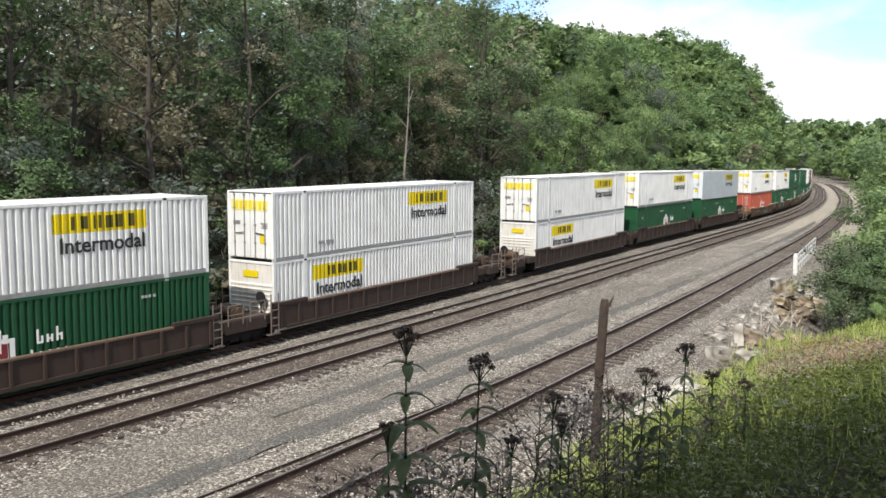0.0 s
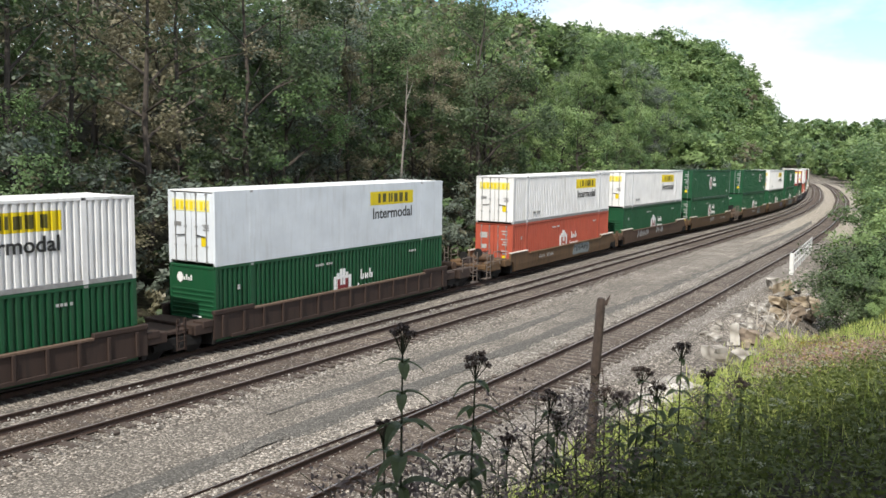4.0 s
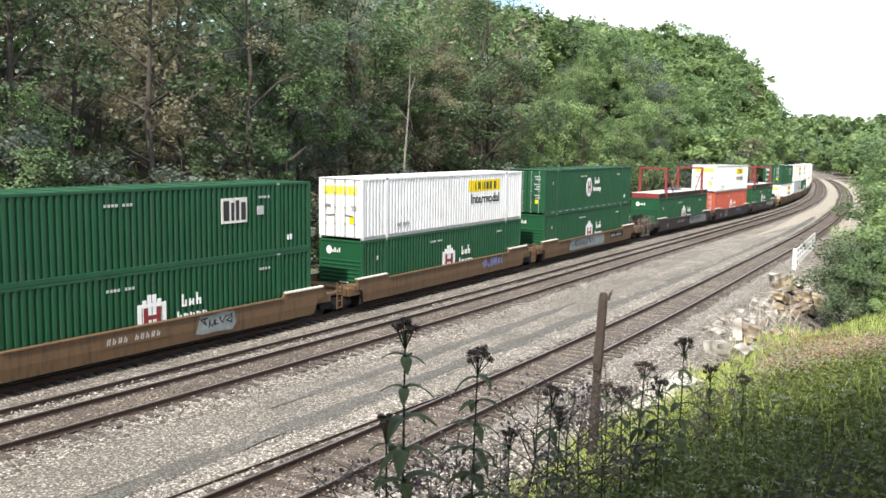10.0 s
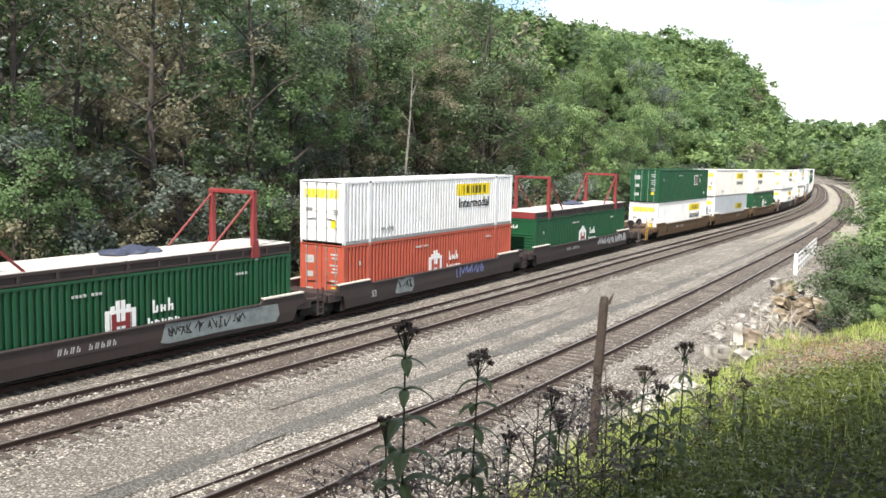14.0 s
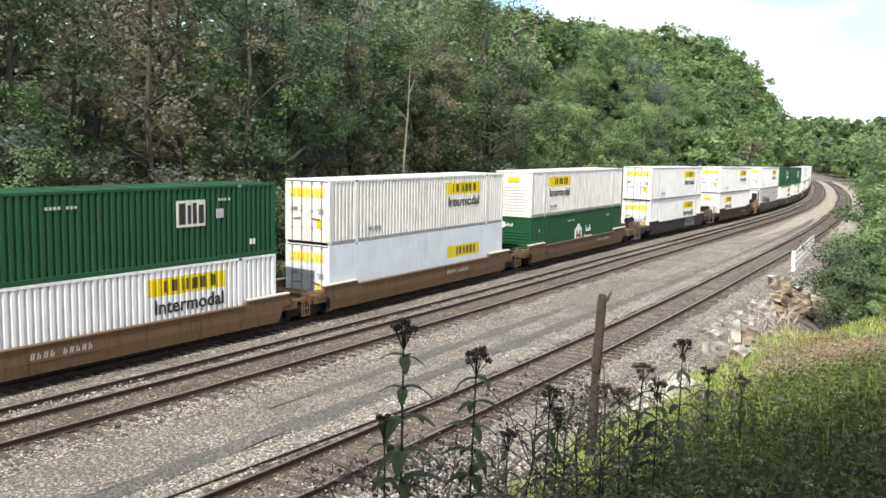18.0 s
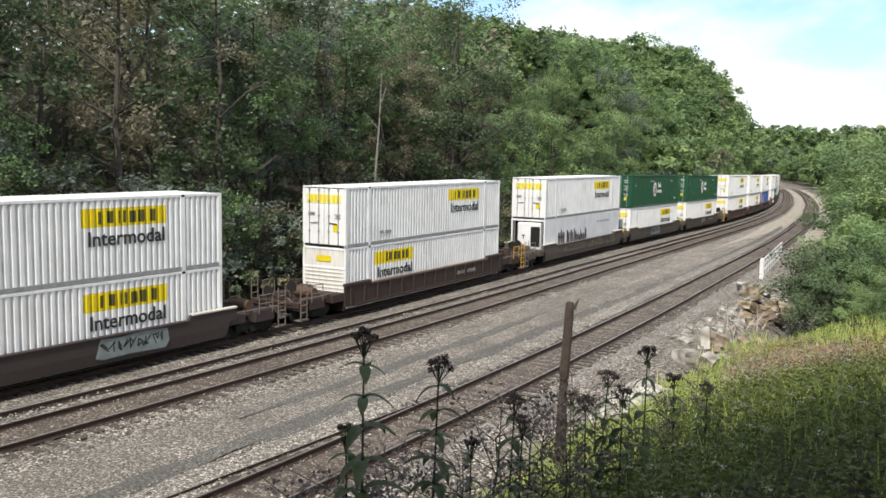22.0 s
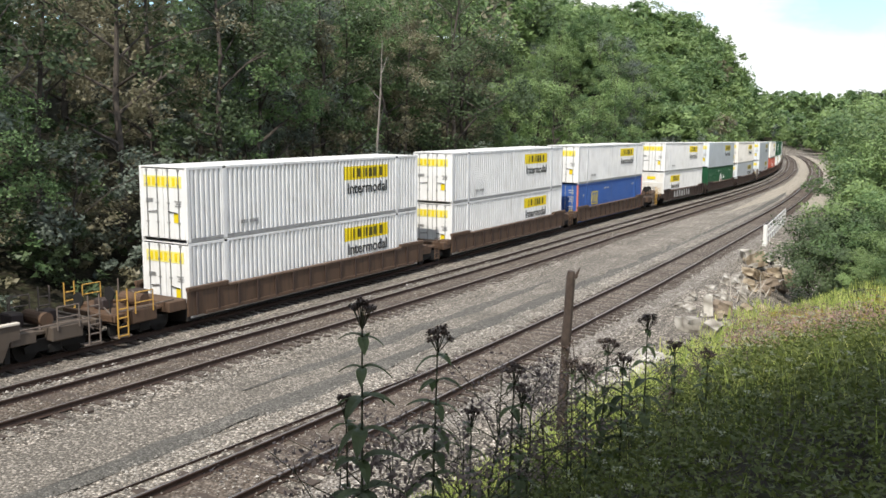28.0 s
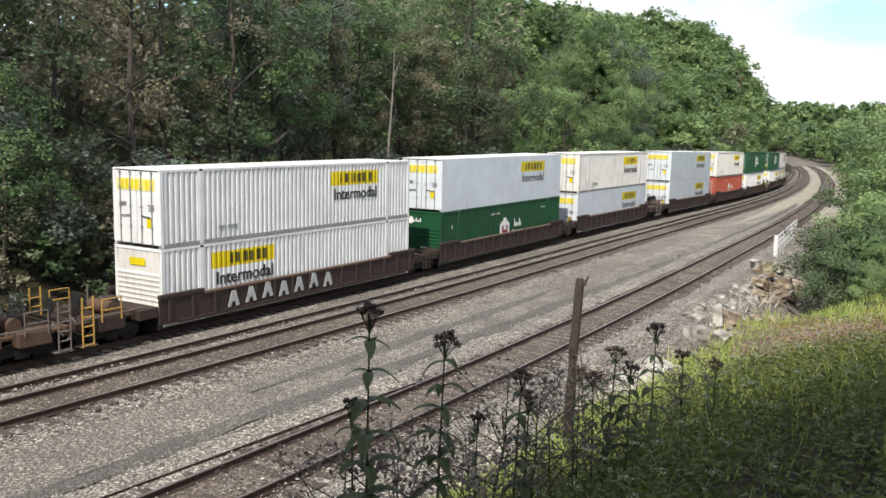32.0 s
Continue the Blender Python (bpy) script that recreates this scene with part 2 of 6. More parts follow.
SPRAY_TEAL = plain("faded_pale_grey_blue_overspray", (0.22, 0.25, 0.25), 0.65, 0, 0.5, 2.0)
SPRAY_TAN = plain("mottled_tan_grey_overspray", (0.15, 0.125, 0.09), 0.7, 0, 0.55, 1.6)
DECK = plain("pale_plywood_deck", (0.58, 0.53, 0.48), 0.8, 0, 0.25, 3)
TARP = plain("dark_blue_tarpaulin", (0.05, 0.06, 0.10), 0.5, 0, 0.3)
SPRAY_WHITE = plain("white_spray_paint", (0.46, 0.46, 0.45), 0.6, 0, 0.35)
SPRAY_SILVER = plain("silver_spray_paint", (0.50, 0.50, 0.50), 0.45, 0.3, 0.3)
SPRAY_BLUE = plain("blue_spray_paint", (0.17, 0.20, 0.42), 0.6, 0, 0.3)
POST_WOOD = plain("dark_weathered_post_wood", (0.068, 0.048, 0.038), 0.9, 0, 0.5, 11)
ROCK = stones("pale_limestone", [(0.40, 0.38, 0.35), (0.48, 0.46, 0.42), (0.55, 0.53, 0.485)], 2.2, 0.35, (0.22, 0.19, 0.15))
CHALKY = stones("whitish_limestone", [(0.440, 0.420, 0.390), (0.520, 0.500, 0.465), (0.600, 0.580, 0.540)], 2.6, 0.3, (0.42, 0.38, 0.32))
TAN_ROCK = stones("tan_sandstone", [(0.34, 0.28, 0.20), (0.43, 0.37, 0.28), (0.50, 0.44, 0.35)], 2.0, 0.4, (0.25, 0.18, 0.11))
BROWN_ROCK = plain("brown_sandstone", (0.26, 0.205, 0.155), 0.9, 0, 0.45, 3)
CHALK = plain("white_painted_steel", (0.70, 0.69, 0.66), 0.6, 0, 0.2)
BARK = plain("grey_brown_bark", (0.075, 0.062, 0.052), 0.95, 0, 0.45, 7)
PALE_BARK = plain("pale_dead_bark", (0.24, 0.215, 0.19), 0.9, 0, 0.35, 7)
DEAD_WOOD = plain("bleached_driftwood", (0.40, 0.36, 0.31), 0.85, 0, 0.35, 9)
LEAF_DARK = leafy("dark_green_foliage", [(0.06, 0.087, 0.046), (0.092, 0.132, 0.063), (0.136, 0.185, 0.086)])
LEAF_MID = leafy("mid_green_foliage", [(0.095, 0.159, 0.066), (0.146, 0.228, 0.095), (0.209, 0.304, 0.133)])
# green lifted above real leaf tones to hold sunlight and distant haze
LEAF_BRIGHT = leafy("sunlit_green_foliage", [(0.161, 0.236, 0.093), (0.223, 0.316, 0.124), (0.310, 0.409, 0.174)])
LEAF_BROWN = leafy("browning_foliage", [(0.159, 0.151, 0.097), (0.241, 0.224, 0.145), (0.327, 0.297, 0.199)])
LEAF_GREY = leafy("grey_green_foliage", [(0.124, 0.149, 0.122), (0.185, 0.223, 0.179), (0.274, 0.32, 0.256)])
# sunlight is lifted into the grass tones, shade put into the herb tones
GRASS_LIT = leafy("bank_grass", [(0.242, 0.315, 0.079), (0.418, 0.492, 0.14), (0.711, 0.69, 0.26)], 0.5, 0.5)
HERBS_SHADED = leafy("shaded_bank_herbs", [(0.048, 0.067, 0.016), (0.089, 0.113, 0.027), (0.143, 0.166, 0.043)], 0.5, 0.4)
SEED = leafy("dry_seed_heads", [(0.18, 0.114, 0.098), (0.282, 0.182, 0.153), (0.487, 0.342, 0.284)])
GOLD = leafy("yellow_flower_heads", [(0.336, 0.246, 0.034), (0.470, 0.358, 0.056), (0.269, 0.224, 0.056)])
PALE_FLOWER = leafy("pale_flower_heads", [(0.30, 0.33, 0.22), (0.42, 0.45, 0.32), (0.52, 0.53, 0.42)])
DRY_HEAD = leafy("dark_dry_flower_heads", [(0.060, 0.045, 0.040), (0.105, 0.078, 0.068), (0.170, 0.130, 0.112)])
STALK = plain("dark_weed_stalk", (0.045, 0.05, 0.025), 0.8, 0, 0.3)
WEED_LEAF = leafy("dark_weed_leaves", [(0.051, 0.077, 0.035), (0.082, 0.113, 0.049), (0.109, 0.136, 0.07)])
TWIG = leafy("purple_brown_twigs", [(0.114, 0.09, 0.087), (0.178, 0.14, 0.132), (0.255, 0.209, 0.192)])

# ---- the line: the train's track as a plan curve, s metres along it, d metres to its right ----
RS = np.arange(-700.0, 900.0, 1.0)


def bend(s):
    k = np.interp(s, [-100, -60, -20, 15, 50, 100, 160, 220, 290, 360, 420, 450, 560, 700], [0, -2.719, -2.709, -0.881, -0.345, -1.369, -0.934, -0.053, -0.392, 0.0, -1.0, -7.0, -7.0, -2.0])
    return k / 1000


_k = bend(RS)
_a = np.concatenate([[0], np.cumsum((_k[1:] + _k[:-1]) / 2)])
_i0 = 700
RA = _a - _a[_i0] + radians(33.035)
_m = (RA[1:] + RA[:-1]) / 2
RX = np.concatenate([[0], np.cumsum(np.sin(_m))])
RY = np.concatenate([[0], np.cumsum(np.cos(_m))])
RX, RY = RX - RX[_i0] - 7.983, RY - RY[_i0] + 37.673


def at(s, d=0.0):
    """World x, y and heading (clockwise from +Y) at s along and d to the right of the train's track."""
    x, y, a = np.interp(s, RS, RX), np.interp(s, RS, RY), np.interp(s, RS, RA)
    return x + d * np.cos(a), y - d * np.sin(a), a


def line_coords(X, Y):
    """s and d of many world points."""
    X, Y = np.asarray(X, float).ravel(), np.asarray(Y, float).ravel()
    cx, cy = RX[::4], RY[::4]
    best = np.empty(len(X), int)
    for i in range(0, len(X), 4000):
        q = slice(i, i + 4000)
        best[q] = np.argmin((X[q, None] - cx) ** 2 + (Y[q, None] - cy) ** 2, axis=1) * 4
    along = (X - RX[best]) * np.sin(RA[best]) + (Y - RY[best]) * np.cos(RA[best])
    s = RS[best] + np.clip(along, -4, 4)
    x, y, a = at(s)
    return s, (X - x) * np.cos(a) - (Y - y) * np.sin(a)


def track_b(s):
    return np.interp(s, [-100, -60, -30, 0, 30, 60, 90, 150, 450], [12.5, 10.7, 8.95, 7.23, 5.70, 4.85, 4.4, 3.8, 3.8])


def track_c(s):
    return np.interp(s, [-100, -60, -30, 0, 30, 60, 100, 150, 220, 450], [20.0, 17.9, 16.2, 14.64, 13.12, 11.9, 10.0, 8.8, 8.9, 8.9])


def train_dip(s):
    """The train's track climbs to the level of the two others."""
    return np.interp(s, [-200, -60, -40, 0, 30, 45, 60], [-1.7, -1.7, -1.5, -0.837, -0.30, -0.09, 0.0])


def no_offset(s):
    return 0.0 * s


def smooth(x):
    x = np.clip(x, 0, 1)
    return x * x * (3 - 2 * x)


def lumps(x, y, size, seed=0.0):
    return np.array([noise.noise((a / size, b / size, seed)) for a, b in zip(np.ravel(x), np.ravel(y))])


def ground_z(X, Y, s=None, d=None):
    """Height of the ground: the wooded hill, the levelled track bed, the gully by the bridge and the bank."""
    X, Y = np.asarray(X, float).ravel(), np.asarray(Y, float).ravel()
    if s is None:
        s, d = line_coords(X, Y)
    left = -d - 5.0
    top = np.interp(s, [-100, 45, 75, 100, 147, 174, 195, 225, 280, 340, 480], [16, 16, 22, 27.5, 29, 30, 32, 35, 37, 24, 16])
    steep = np.interp(s, [45, 75, 100, 147, 174, 191, 260], [42.0, 31.0, 25.0, 22.0, 20.0, 14.5, 12.0])
    z_dip = train_dip(s) * (1 - smooth((d - 1.9) / np.clip(track_b(s) - 4.2, 0.5, None)))
    hill = -1.0 + top * (1 - np.exp(-np.clip(left, 0, None) / steep))
    bed = np.full_like(d, -0.20)
    z = np.where(d < -2.6, -0.20 + (-0.8) * smooth((-d - 2.6) / 1.6), bed)
    z = np.where(left > 0, hill, z + z_dip)
    edge = track_c(s) + 2.1
    out = d - edge
    toe = 1.4 + 7.5 * smooth((s + 10) / 42) + 3.0 * smooth((s - 40) / 60)
    bank = np.clip(0.62 * (out - toe), -9, None)
    brow = 3.9 - 3.6 * smooth((Y - 7) / 18)
    bank = np.where(bank > brow, brow + 1.0 * (1 - np.exp(-(bank - brow) / 1.0)), bank)
    gully = -2.4 * smooth((s + 1) / 30) * smooth(out / 5.0) * (1 - 0.7 * smooth((s - 60) / 50))
    right = np.maximum(gully - 0.2 - 0.5 * smooth(out / 2.0) * (1 - smooth((s + 5) / 15)) * 0, bank - 0.2)
    right = right + 10 * smooth((s - 130) / 200) * smooth((out - 12) / 90)
    z = np.where(out > 0, right, z)
    far = np.hypot(X, Y)
    z = z + np.where(d > 0, 16 * smooth((far - 380) / 420), 6 * smooth((far - 480) / 420))
    return z


def new_mesh(name, verts, faces, smooth_shade=False):
    me = bpy.data.meshes.new(name)
    verts, faces = np.asarray(verts, np.float32), np.asarray(faces, np.int32)
    n = faces.shape[1]
    me.vertices.add(len(verts))
    me.vertices.foreach_set("co", verts.ravel())
    me.loops.add(faces.size)
    me.loops.foreach_set("vertex_index", faces.ravel())
    me.polygons.add(len(faces))
    me.polygons.foreach_set("loop_start", np.arange(0, faces.size, n, dtype=np.int32))
    if smooth_shade:
        me.polygons.foreach_set("use_smooth", np.ones(len(faces), bool))
    me.update(calc_edges=True)
    me.validate()
    return me


def part(name, data, material, parent=None, label="", m=None):
    """Links a mesh, or a bmesh, as one object under its thing."""
    if isinstance(data, bmesh.types.BMesh):
        me = bpy.data.meshes.new(name)
        data.to_mesh(me)
        data.free()
        data = me
    if material and not data.materials:
        data.materials.append(material)
    ob = new(name, data)
    if parent:
        ob.parent = parent
    if m is not None:
        ob.matrix_basis = m
    return tagged(ob, label)


def thing(name, label, category, group="", m=None, kind=""):
    ob = new(name)
    ob.empty_display_size = 0.2
    if m is not None:
        ob.matrix_basis = m
    return tagged(ob, label, category, group, kind)


def box(bm, x0, x1, y0, y1, z0, z1, bevel=0.0):
    r = bmesh.ops.create_cube(bm, size=1.0)
    vs = r["verts"]
    for v in vs:
        v.co = (x0 + (v.co.x + 0.5) * (x1 - x0), y0 + (v.co.y + 0.5) * (y1 - y0), z0 + (v.co.z + 0.5) * (z1 - z0))
    if bevel:
        es = list({e for v in vs for e in v.link_edges})
        bmesh.ops.bevel(bm, geom=es, offset=bevel, segments=1, affect="EDGES")
    return bm


def boxes(rows, bevel=0.0):
    bm = bmesh.new()
    for r in rows:
        box(bm, *r, bevel=bevel)
    return bm


def rod(bm, a, b, r, n=6):
    a, b = Vector(a), Vector(b)
    m = Matrix.Translation((a + b) / 2) @ (b - a).to_track_quat("Z", "Y").to_matrix().to_4x4()
    bmesh.ops.create_cone(bm, cap_ends=True, segments=n, radius1=r, radius2=r, depth=(b - a).length, matrix=m)
    return bm


def rods(rows, r, n=6):
    bm = bmesh.new()
    for a, b in rows:
        rod(bm, a, b, r, n)
    return bm


def prism(outline, y0, y1):
    """A flat outline in x, z drawn out from y0 to y1."""
    bm = bmesh.new()
    a = [bm.verts.new((x, y0, z)) for x, z in outline]
    b = [bm.verts.new((x, y1, z)) for x, z in outline]
    bm.faces.new(a)
    bm.faces.new(b[::-1])
    for i in range(len(a)):
        bm.faces.new((a[i], b[i], b[i - 1], a[i - 1]))
    bmesh.ops.recalc_face_normals(bm, faces=bm.faces)
    return bm


def lettering(text, size):
    """Mesh of a word in the x, z plane that faces -y, its lower left corner at the origin."""
    cu = bpy.data.curves.new("word", "FONT")
    cu.body, cu.size, cu.extrude = text, size, 0.002
    cu.offset, cu.resolution_u = 0.018 * size, 3
    ob = bpy.data.objects.new("word", cu)
    me = bpy.data.meshes.new_from_object(ob)
    bpy.data.objects.remove(ob)
    me.transform(Matrix.Rotation(radians(90), 4, "X"))
    return me


# ---- ground ----


def spread(lo, hi, near_lo, near_hi, step, grow=1.12):
    mid = list(np.arange(near_lo, near_hi, step))
    up, w, x = [], step, near_hi
    while x < hi:
        up.append(x)
        w *= grow
        x += w
    down, w, x = [], step, near_lo - step
    while x > lo:
        down.append(x)
        w *= grow
        x -= w
    return np.array(down[::-1] + mid + up + [hi])


gx = spread(-900, 1000, -26, 62, 0.55)
gy = spread(-500, 1600, 2, 90, 0.55)
GX, GY = np.meshgrid(gx, gy)
gs, gd = line_coords(GX, GY)
gz = ground_z(GX, GY, gs, gd)
rough_amp = np.where((gd < -4) | (gd > track_c(gs) + 2.4), 0.25, 0.03)
gz = gz + rough_amp * lumps(GX, GY, 2.7) + np.where((gd > 6) & (gd < track_c(gs) - 1.2), 0.03, 0) * lumps(GX, GY, 0.9, 4.0)
nx, ny = len(gx), len(gy)
quad = (np.arange(ny - 1)[:, None] * nx + np.arange(nx - 1)).ravel()
ground_mesh = new_mesh("ground", np.stack([GX.ravel(), GY.ravel(), gz], 1), np.stack([quad, quad + 1, quad + nx + 1, quad + nx], 1), True)
ground = tagged(new("ground", ground_mesh), "wooded hillside soil, levelled stone track bed and grassy bank", "ground", kind="structure")
for m_ in (BALLAST, SOIL):
    ground_mesh.materials.append(m_)
cs, cd = gs.reshape(ny, nx)[:-1, :-1].ravel(), gd.reshape(ny, nx)[:-1, :-1].ravel()
ground_mesh.polygons.foreach_set("material_index", np.where((cd < -4.2) | (cd > track_c(cs) + 4.4 + 6.5 * smooth((cs - 2) / 18)), 1, 0).astype(np.int32))


def ribbon(name, d0, d1, s0, s1, z, material, label, wave=0.0, step=1.0, follow=None, seed=0.0, wide=None):
    """A strip of other stone laid along the line, its edges uneven."""
    ss = np.arange(s0, s1, step)
    base = follow(ss) if follow else 0 * ss
    verts, faces, n = [], [], 5
    for j in range(n):
        taper = (0.25 + 0.75 * smooth(np.minimum(ss - s0, s1 - step - ss) / 5.0)) if s0 > -59 else 1.0
        lo, hi = wide(ss) if wide else (d0, d1)
        d = base + (lo + hi) / 2 + (hi - lo) * (j / (n - 1) - 0.5) * taper
        if j in (0, n - 1):
            d = d + wave * np.array([noise.noise((a / 2.1, j * 3.3 + seed, 0)) + 0.6 * noise.noise((a / 0.7, j * 3.3 + seed, 2)) for a in ss])
        x, y, _ = at(ss, d)
        sink = 0.03 if j in (0, n - 1) else 0.0
        verts.append(np.stack([x, y, np.full_like(x, z - sink) + 0.012 * np.array([noise.noise((a, j, seed)) for a in ss])], 1))
    verts = np.concatenate(verts)
    k = len(ss)
    for j in range(n - 1):
        i = np.arange(k - 1) + j * k
        faces.append(np.stack([i, i + k, i + k + 1, i + 1], 1))
    ob = part(name, new_mesh(name, verts, np.concatenate(faces), True), material)
    return tagged(ob, label, kind="structure")


ribbon("track_bed_b", -1.30, 0.70, -60, 480, -0.164, RUSTY_BALLAST, "rust-brown ballast between the rails", 0.12, follow=track_b)
ribbon("track_bed_c", -1.0, 0.72, -60, 480, -0.166, WARM_BALLAST, "warm brown ballast of the near track", 0.15, follow=track_c, seed=5.0)
ribbon("service_road", -5.3, -2.3, -60, 250, -0.172, ROAD_MID, "level grey gravel service road beside the tracks", 0.35, follow=track_c, seed=9.0)
ribbon("mid_service_road", 0.15, 1.0, 16, 480, -0.163, ROAD_LIGHT, "light grey gravel road between the tracks", 0.6, follow=track_b, seed=35.0, wide=lambda s: (3.6 - 2.2 * smooth((s - 16) / 40), 3.9 + (track_c(s) - track_b(s) - 5.3) * smooth((s - 16) / 40)))
ribbon("far_service_road", 0.15, 1.0, 52, 480, -0.156, ROAD_PALE, "pale beige gravel road between the far tracks", 0.7, follow=track_b, seed=31.0, wide=lambda s: (3.0 - 1.65 * smooth((s - 52) / 45), 3.2 + (track_c(s) - track_b(s) - 4.6) * smooth((s - 52) / 45)))
ribbon("far_shoulder", 1.3, 3.6, 64, 480, -0.163, ROAD_PALE, "pale beige gravel shoulder outside the far track", 0.5, follow=track_c, seed=33.0)
ribbon("wheel_rut", -3.05, -2.25, -20, 36, -0.155, ROAD_DARK, "dark wheel rut in the gravel road", 0.6, follow=lambda s: track_c(s) + 0.02 * np.clip(s, 0, 60), seed=15.0)
ribbon("wheel_rut_2", -2.45, -1.75, 29, 95, -0.150, ROAD_DARK, "dark wheel rut in the gravel road", 0.2, follow=track_c, seed=16.0)
ribbon("wheel_rut_3", -4.5, -3.8, -10, 12, -0.155, ROAD_DARK, "short dark wheel rut in the gravel road", 0.4, follow=track_c, seed=18.0)
ribbon("gravel_windrow", -2.25, -1.15, -60, 60, -0.150, ROAD_LIGHT, "pale loose gravel beside the near track", 0.3, follow=track_c, seed=12.0)
ribbon("gravel_shoulder", 1.4, 2.15, -60, 60, -0.172, SHOULDER, "brownish gravel shoulder below the near track", 0.2, follow=track_c, seed=22.0)

def loose_stones(n, s0, s1):
    """Single broken stones lying on the gravel, two pyramids base to base each."""
    g = np.random.default_rng(77)
    s_, u = s0 + (s1 - s0) * g.random(n) ** 1.25, g.random(n)
    d_ = track_b(s_) - 1.9 + u * (track_c(s_) + 2.2 - track_b(s_) + 1.9)
    keep = (d_ < track_c(s_) - 5.4) | (d_ > track_c(s_) - 2.3)
    s_, d_ = s_[keep], d_[keep]
    n = len(s_)
    x, y, _ = at(s_, d_)
    on_tie = (np.abs(d_ - track_b(s_)) < 1.25) | (np.abs(d_ - track_c(s_)) < 1.25)
    r = g.uniform(0.016, 0.044, n) * np.where(g.random(n) < 0.06, 1.5, 1.0) * np.where(on_tie, 0.7, 1.0)
    corner = np.array([(1, 0, 0), (0, 1, 0), (-1, 0, 0), (0, -1, 0), (0, 0, 0.8), (0, 0, -0.8)], float)
    p = corner[None] * g.uniform(0.55, 1.3, (n, 6, 1)) * r[:, None, None]
    a = g.uniform(0, math.tau, n)
    px_ = p[:, :, 0] * np.cos(a)[:, None] - p[:, :, 1] * np.sin(a)[:, None]
    py_ = p[:, :, 0] * np.sin(a)[:, None] + p[:, :, 1] * np.cos(a)[:, None]
    verts = np.stack([px_ + x[:, None], py_ + y[:, None], p[:, :, 2] + (-0.15 + 0.3 * r)[:, None]], 2).reshape(-1, 3)
    tri = np.array([(0, 1, 4), (1, 2, 4), (2, 3, 4), (3, 0, 4)])
    faces = (np.arange(n)[:, None, None] * 6 + tri[None]).reshape(-1, 3)
    return new_mesh("loose_stones", verts, faces)


tagged(part("loose_stones", loose_stones(46000, -30, 46), LOOSE), "loose broken stones scattered over the gravel", "stones", kind="stuff")

# ---- track: rails and ties ----


def rail(name, centre, offset, s0, s1, z, step=1.5, dip=None, thin=1.0):
    """A flat-bottom rail, swept along the line, with its worn head."""
    prof = [(-0.07, 0), (0.07, 0), (0.07, 0.012), (0.012, 0.04), (0.010, 0.125), (0.037, 0.135), (0.037, 0.165), (0.028, 0.172), (-0.028, 0.172), (-0.037, 0.165), (-0.037, 0.135), (-0.010, 0.125), (-0.012, 0.04), (-0.07, 0.012)]
    ss = np.arange(s0, s1, step)
    base = centre(ss) if centre else 0 * ss
    rings = []
    for o, h in prof:
        x, y, _ = at(ss, base + offset + o * thin)
        rings.append(np.stack([x, y, np.full_like(x, z + h * thin) + (dip(ss) if dip else 0)], 1))
    k = len(ss)
    faces = []
    for j in range(len(prof)):
        i, q = np.arange(k - 1) + j * k, np.arange(k - 1) + ((j + 1) % len(prof)) * k
        faces.append(np.stack([i, i + 1, q + 1, q], 1))
    me = new_mesh(name, np.concatenate(rings), np.concatenate(faces))
    me.materials.append(RAIL_RUST)
    me.materials.append(RAIL_TOP)
    idx = np.zeros(len(me.polygons), np.int32)
    idx[7 * (k - 1):8 * (k - 1)] = 1
    me.polygons.foreach_set("material_index", idx)
    return me


G = 0.74
tie_mesh = bpy.data.meshes.new("tie")
boxes([(-0.115, 0.115, -1.3, 1.3, -0.18, 0.0)], 0.012).to_mesh(tie_mesh)
tie_mesh.materials.append(TIE)


def railway(name, centre, s0, s1, near0, near1, label, seed, rail_z=-0.172, half=1.3):
    rnd = random.Random(seed)
    tr = thing(name, label, "railway track", kind="structure")
    for side in (-1, 1):
        part("rail", rail("rail", centre, side * (G if centre is not no_offset else 0.7525), s0, s1, rail_z, dip=train_dip if centre is no_offset else None), None, tr)
    far_v, far_f = [], []
    s = s0
    while s < s1:
        x, y, a = at(s, float(centre(s)) if centre else 0.0)
        turn = 90 - math.degrees(a) + rnd.uniform(-1.5, 1.5)
        m = pose(x + rnd.uniform(-0.02, 0.02), y, (float(train_dip(s)) if centre is no_offset else 0.0) + rail_z + 0.012 + rnd.uniform(-0.012, 0.008), rnd.uniform(-0.6, 0.6), 0, turn)
        slide = Matrix.Translation((0, rnd.uniform(-0.09, 0.09), 0))
        if near0 <= s < near1:
            part("tie", tie_mesh, None, tr, m=m @ slide)
        else:
            b = len(far_v)
            far_v += [tuple(m @ slide @ v.co) for v in tie_mesh.vertices]
            far_f += [tuple(b + i for i in p.vertices) for p in tie_mesh.polygons]
        s += 0.53 + rnd.uniform(-0.03, 0.03)
    if far_v:
        me = bpy.data.meshes.new("far_ties")
        me.from_pydata(far_v, [], far_f)
        tagged(part("far_ties", me, TIE, tr), kind="stuff")
    return tr


railway("railway_track_1", no_offset, -60, 480, -20, 60, "train's track, rails half hidden under the cars", 3)
railway("railway_track_2", track_b, -60, 480, -26, 100, "rusty rails on stained ties", 4)
railway("railway_track_3", track_c, -60, 480, -22, 100, "rusty rails on brown weathered ties", 5)
part("spare_rail", rail("spare_rail", lambda s: track_b(s) - 1.78, 0.0, -60, 268, -0.19), None)
tagged(bpy.data.objects["spare_rail"], "long rusty replacement rail lying between two tracks", "rail")
